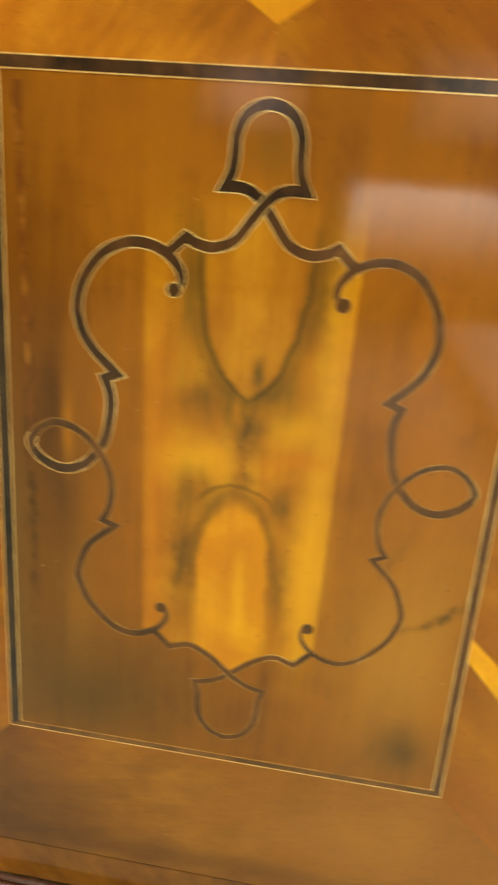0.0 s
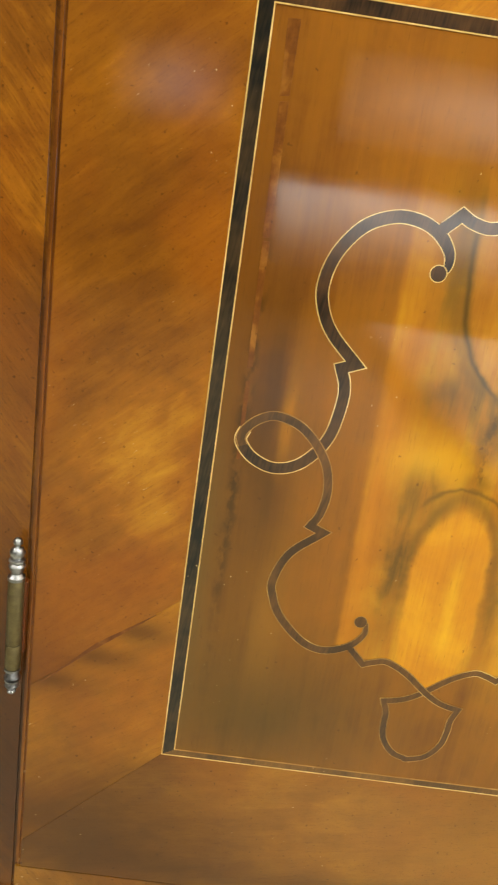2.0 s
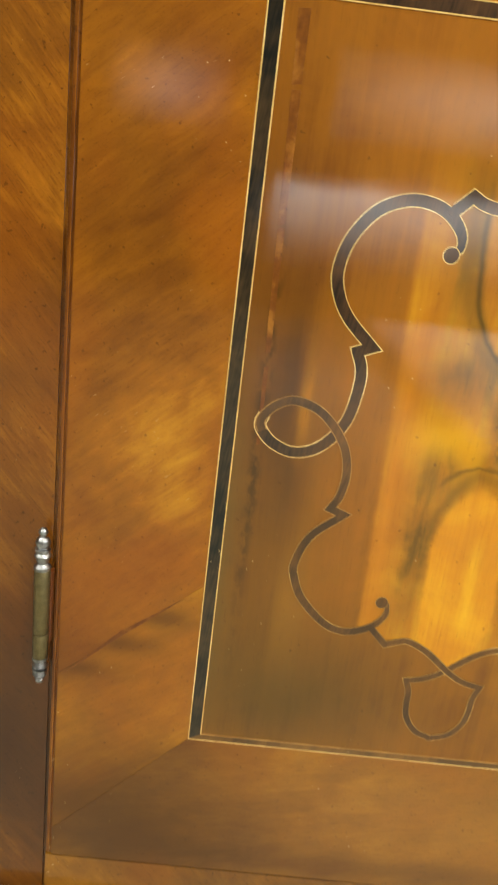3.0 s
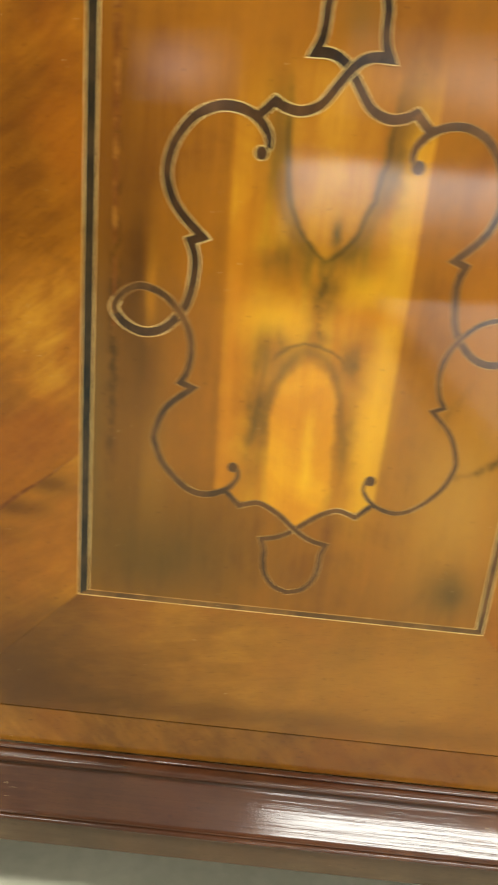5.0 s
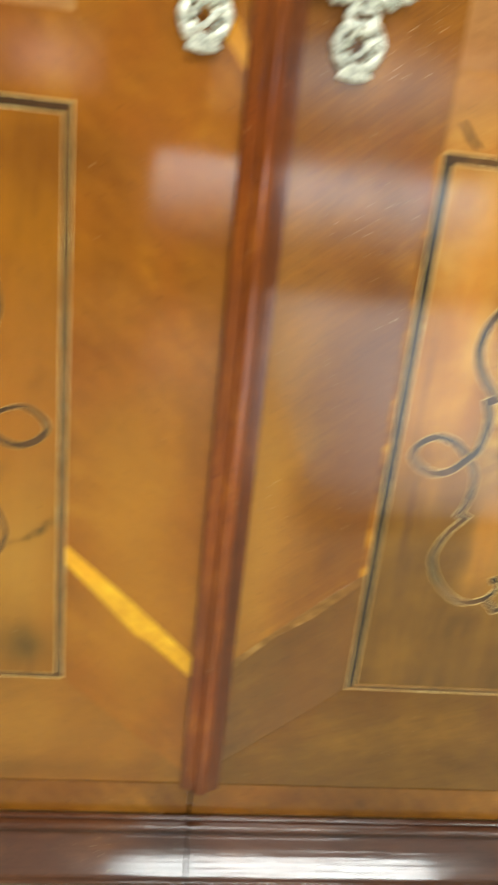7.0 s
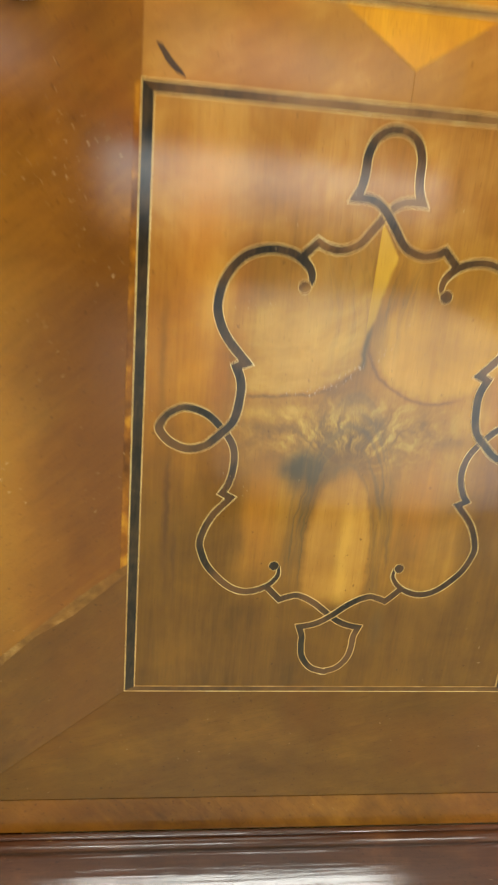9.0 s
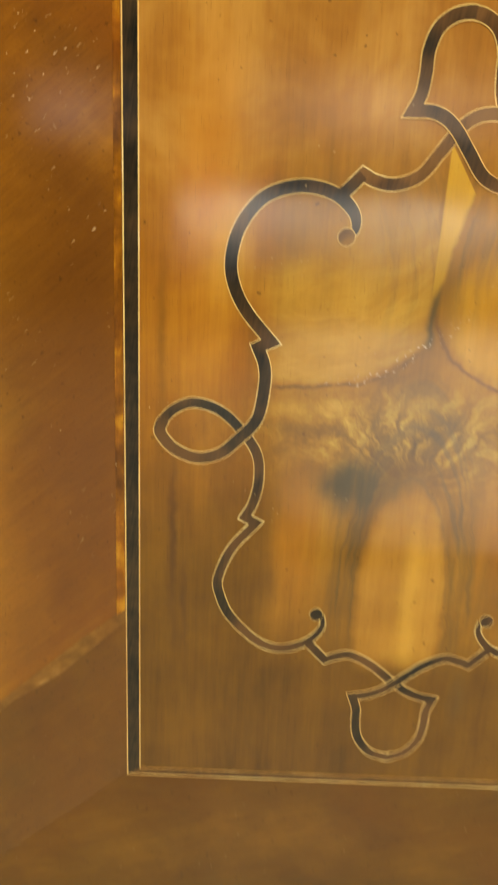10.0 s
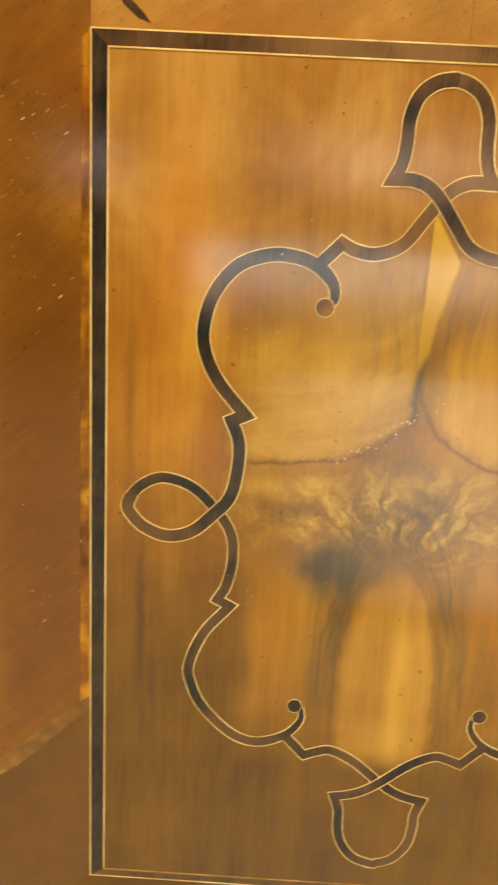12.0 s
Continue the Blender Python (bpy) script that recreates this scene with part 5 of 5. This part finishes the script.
# ---- escutcheons ----
def tube(points, radii, y, flat=0.7, sides=8):
    """A rounded scroll along points on the front."""
    line = flowing(points, 7)
    n = len(line)
    verts, faces = [], []
    for i, p in enumerate(line):
        t = i / (n - 1) * (len(radii) - 1)
        k = min(int(t), len(radii) - 2)
        r = radii[k] + (radii[k + 1] - radii[k]) * (t - k)
        d = (line[min(i + 1, n - 1)] - line[max(i - 1, 0)]).normalized()
        side = Vector((-d.y, d.x))
        for s in range(sides):
            ang = 2 * math.pi * s / sides
            q = p + side * r * math.cos(ang)
            verts.append((q.x, y - r * flat * math.sin(ang), q.y))
    for i in range(n - 1):
        faces += [(i * sides + s, i * sides + (s + 1) % sides, (i + 1) * sides + (s + 1) % sides, (i + 1) * sides + s) for s in range(sides)]
    faces += [tuple(range(sides)), tuple(range((n - 1) * sides, n * sides))]
    return verts, faces


def leaf(x, z, angle, long, wide, y):
    """A fat cast leaf that points along angle."""
    c, s = math.cos(radians(angle)), math.sin(radians(angle))
    pts = [(x + c * long * f, z + s * long * f) for f in (0.0, 0.35, 0.7, 1.0)]
    return tube(pts, (wide * 0.5, wide, wide * 0.7, wide * 0.12), y, 0.8, 7)


def escutcheon(x, z, door, with_key):
    """A pierced rococo key plate: palmette, keyhole collar, leafy side scrolls, neck, small lower cartouche and shell foot."""
    y = -0.0030
    parts = []
    def both(points, radii, dy=0.0):
        for s in (1, -1):
            parts.append(tube([(x + s * u, z + v) for u, v in points], radii, y - dy))
    def leaves(*rows):
        for u, v, ang, long, wide in rows:
            parts.append(leaf(x + u, z + v, ang, long * 0.9, wide * 1.15, y - 0.0008))
            parts.append(leaf(x - u, z + v, 180 - ang, long * 0.9, wide * 1.15, y - 0.0008))
    # side scrolls, serrated with small leaves along their outer edge
    side = [(0.014, 0.052), (0.0240, 0.047), (0.0300, 0.034), (0.0308, 0.017), (0.0268, 0.001), (0.0185, -0.008), (0.011, -0.011)]
    both(side, (0.0036, 0.0056, 0.0040, 0.0062, 0.0042, 0.0064, 0.0042, 0.0062, 0.0040, 0.0056, 0.0036, 0.0048, 0.0030))
    run = flowing(side, 4)
    for k in range(3, len(run) - 2, 2):
        d = (run[k + 1] - run[k]).normalized()
        ang = math.degrees(math.atan2(d.y, d.x))
        leaves((run[k].x, run[k].y, ang + 38, 0.0085, 0.0030), (run[k].x, run[k].y, ang - 50, 0.0062, 0.0024))
    leaves((0.027, 0.046, 42, 0.0125, 0.0034), (0.031, 0.034, 28, 0.0085, 0.0030), (0.024, -0.003, -22, 0.0165, 0.0048), (0.027, 0.001, -50, 0.0090, 0.0040), (0.016, -0.009, -38, 0.0120, 0.0040))
    # leafy flourish at the foot of the side scrolls
    leaves((0.0200, 0.0060, -30, 0.0150, 0.0046), (0.0170, 0.0010, -12, 0.0170, 0.0042), (0.0130, -0.0080, -20, 0.0160, 0.0044))
    # keyhole collar
    both([(0.0, 0.0275), (0.0060, 0.0255), (0.0092, 0.0180), (0.0078, 0.0090), (0.0070, 0.0), (0.0080, -0.008), (0.0035, -0.0140)], (0.0050, 0.0060, 0.0046, 0.0062, 0.0048, 0.0060, 0.0046))
    both([(0.0095, 0.0200), (0.0150, 0.0240), (0.0185, 0.0190), (0.0165, 0.0130), (0.0130, 0.0150)], (0.0026, 0.0026, 0.0022))
    both([(0.0085, -0.0020), (0.0150, 0.0020), (0.0180, -0.0030), (0.0140, -0.0080)], (0.0026, 0.0028, 0.0024))
    # palmette
    both([(0.0, 0.0640), (0.0062, 0.0590), (0.0095, 0.0510), (0.0085, 0.0430), (0.0040, 0.0390)], (0.0042, 0.0050, 0.0048, 0.0040))
    both([(0.0205, 0.0430), (0.0150, 0.0440), (0.0115, 0.0390), (0.0140, 0.0335), (0.0190, 0.0350)], (0.0030, 0.0030, 0.0026))
    parts.append(leaf(x, z + 0.0480, 90, 0.0330, 0.0058, y - 0.0012))
    leaves((0.004, 0.058, 68, 0.0190, 0.0042), (0.008, 0.054, 52, 0.0185, 0.0042), (0.013, 0.050, 44, 0.0165, 0.0040), (0.018, 0.048, 62, 0.0130, 0.0034), (0.010, 0.046, 100, 0.0130, 0.0036),
           (0.004, 0.044, 60, 0.0110, 0.0038), (0.002, 0.034, 40, 0.0090, 0.0034))
    plate = [(0.0, 0.0720), (0.0065, 0.0640), (0.0130, 0.0560), (0.0170, 0.0480), (0.0110, 0.0420), (0.0050, 0.0400)]
    parts.append(prism([(x + u, z + v) for u, v in plate] + [(x - u, z + v) for u, v in plate[:0:-1]], -0.0042, -0.0005))
    # neck and lower cartouche
    both([(0.0, -0.0175), (0.0075, -0.0170), (0.0105, -0.0225), (0.0060, -0.0270), (0.0, -0.0265)], (0.0032, 0.0034, 0.0030))
    lower = [(0.0040, -0.0280), (0.0120, -0.0300), (0.0160, -0.0390), (0.0148, -0.0490), (0.0080, -0.0555), (0.0, -0.0566)]
    both(lower, (0.0034, 0.0052, 0.0036, 0.0056, 0.0036, 0.0054, 0.0034, 0.0046))
    run = flowing(lower, 3)
    for k in range(2, len(run) - 2, 2):
        d = (run[k + 1] - run[k]).normalized()
        leaves((run[k].x, run[k].y, math.degrees(math.atan2(d.y, d.x)) + 42, 0.0065, 0.0026))
    parts.append(tube([(x + 0.0185, z - 0.0340), (x + 0.0080, z - 0.0400), (x - 0.0010, z - 0.0490), (x - 0.0110, z - 0.0500)], (0.0016, 0.0026, 0.0022), y - 0.0022))
    leaves((0.0030, -0.0300, -75, 0.0085, 0.0036), (0.0085, -0.0360, -120, 0.0080, 0.0028), (0.0060, -0.0470, -30, 0.0065, 0.0028), (0.0120, -0.0440, 150, 0.0070, 0.0026))
    for k in range(-3, 4):
        c, d = math.cos(radians(-90 + 7 * k)), math.sin(radians(-90 + 7 * k))
        parts.append(tube([(x + 0.0026 * k + c * f, z - 0.0560 + d * f) for f in (0.0, 0.004, 0.0085, 0.0105 - 0.0004 * abs(k))], (0.0022, 0.0030, 0.0030, 0.0022), y + 0.0004, 0.8, 7))
    obj("escutcheon", *joined(*parts), M["brass"], door, "pierced silvery cast-brass keyhole plate", True)
    if with_key:
        obj("keyhole", *joined(disc(Vector((x, z + 0.015)), 0, 0.0040, -0.0004, 0.0005), prism([(x - 0.0022, z + 0.013), (x + 0.0022, z + 0.013), (x + 0.0026, z - 0.006), (x - 0.0026, z - 0.006)], -0.00035, 0.0005)), M["dark"], door)


escutcheon(-0.0465, 1.0040, door_l, False)
escutcheon(0.0705, 0.9970, door_r, True)


def key(x, z):
    base = new("key")
    base.location = (x, 0, z)
    tagged(base, "nickel key turned in the lock of the plate", "key")
    steps = [(0.0, 0.0042), (0.004, 0.0044), (0.006, 0.0032), (0.020, 0.0030), (0.022, 0.0044), (0.024, 0.0030), (0.028, 0.0028)]
    verts, faces, k = [], [], 14
    for out, r in steps:
        verts += [(r * math.cos(2 * math.pi * i / k), -out - 0.003, r * math.sin(2 * math.pi * i / k)) for i in range(k)]
    for s in range(len(steps) - 1):
        faces += [(s * k + i, s * k + (i + 1) % k, (s + 1) * k + (i + 1) % k, (s + 1) * k + i) for i in range(k)]
    faces += [tuple(range(k)), tuple(range((len(steps) - 1) * k, len(steps) * k))]
    obj("shaft", verts, faces, M["iron"], base, "", True)
    verts, faces, na = [], [], 24
    for dz in (-0.0024, 0.0024):
        for k in range(2):
            for i in range(na):
                t = 2 * math.pi * i / na
                r = (0.30, 1.2)[k] * (1.0 + 0.16 * math.cos(2 * t))
                out = -0.0385 + 0.0085 * math.sin(t) * r
                verts.append((0.0150 * math.cos(t) * r, out, dz + (out + 0.0385) * -0.55 - 0.0150 * math.cos(t) * r * 0.40 + 0.0030))
    for i in range(na):
        j = (i + 1) % na
        faces += [(i, j, na + j, na + i), (2 * na + i, 2 * na + j, 3 * na + j, 3 * na + i), (na + i, na + j, 3 * na + j, 3 * na + i), (i, j, 2 * na + j, 2 * na + i)]
    obj("bow", verts, faces, M["nickel"], base)


key(0.0705, 1.0110)
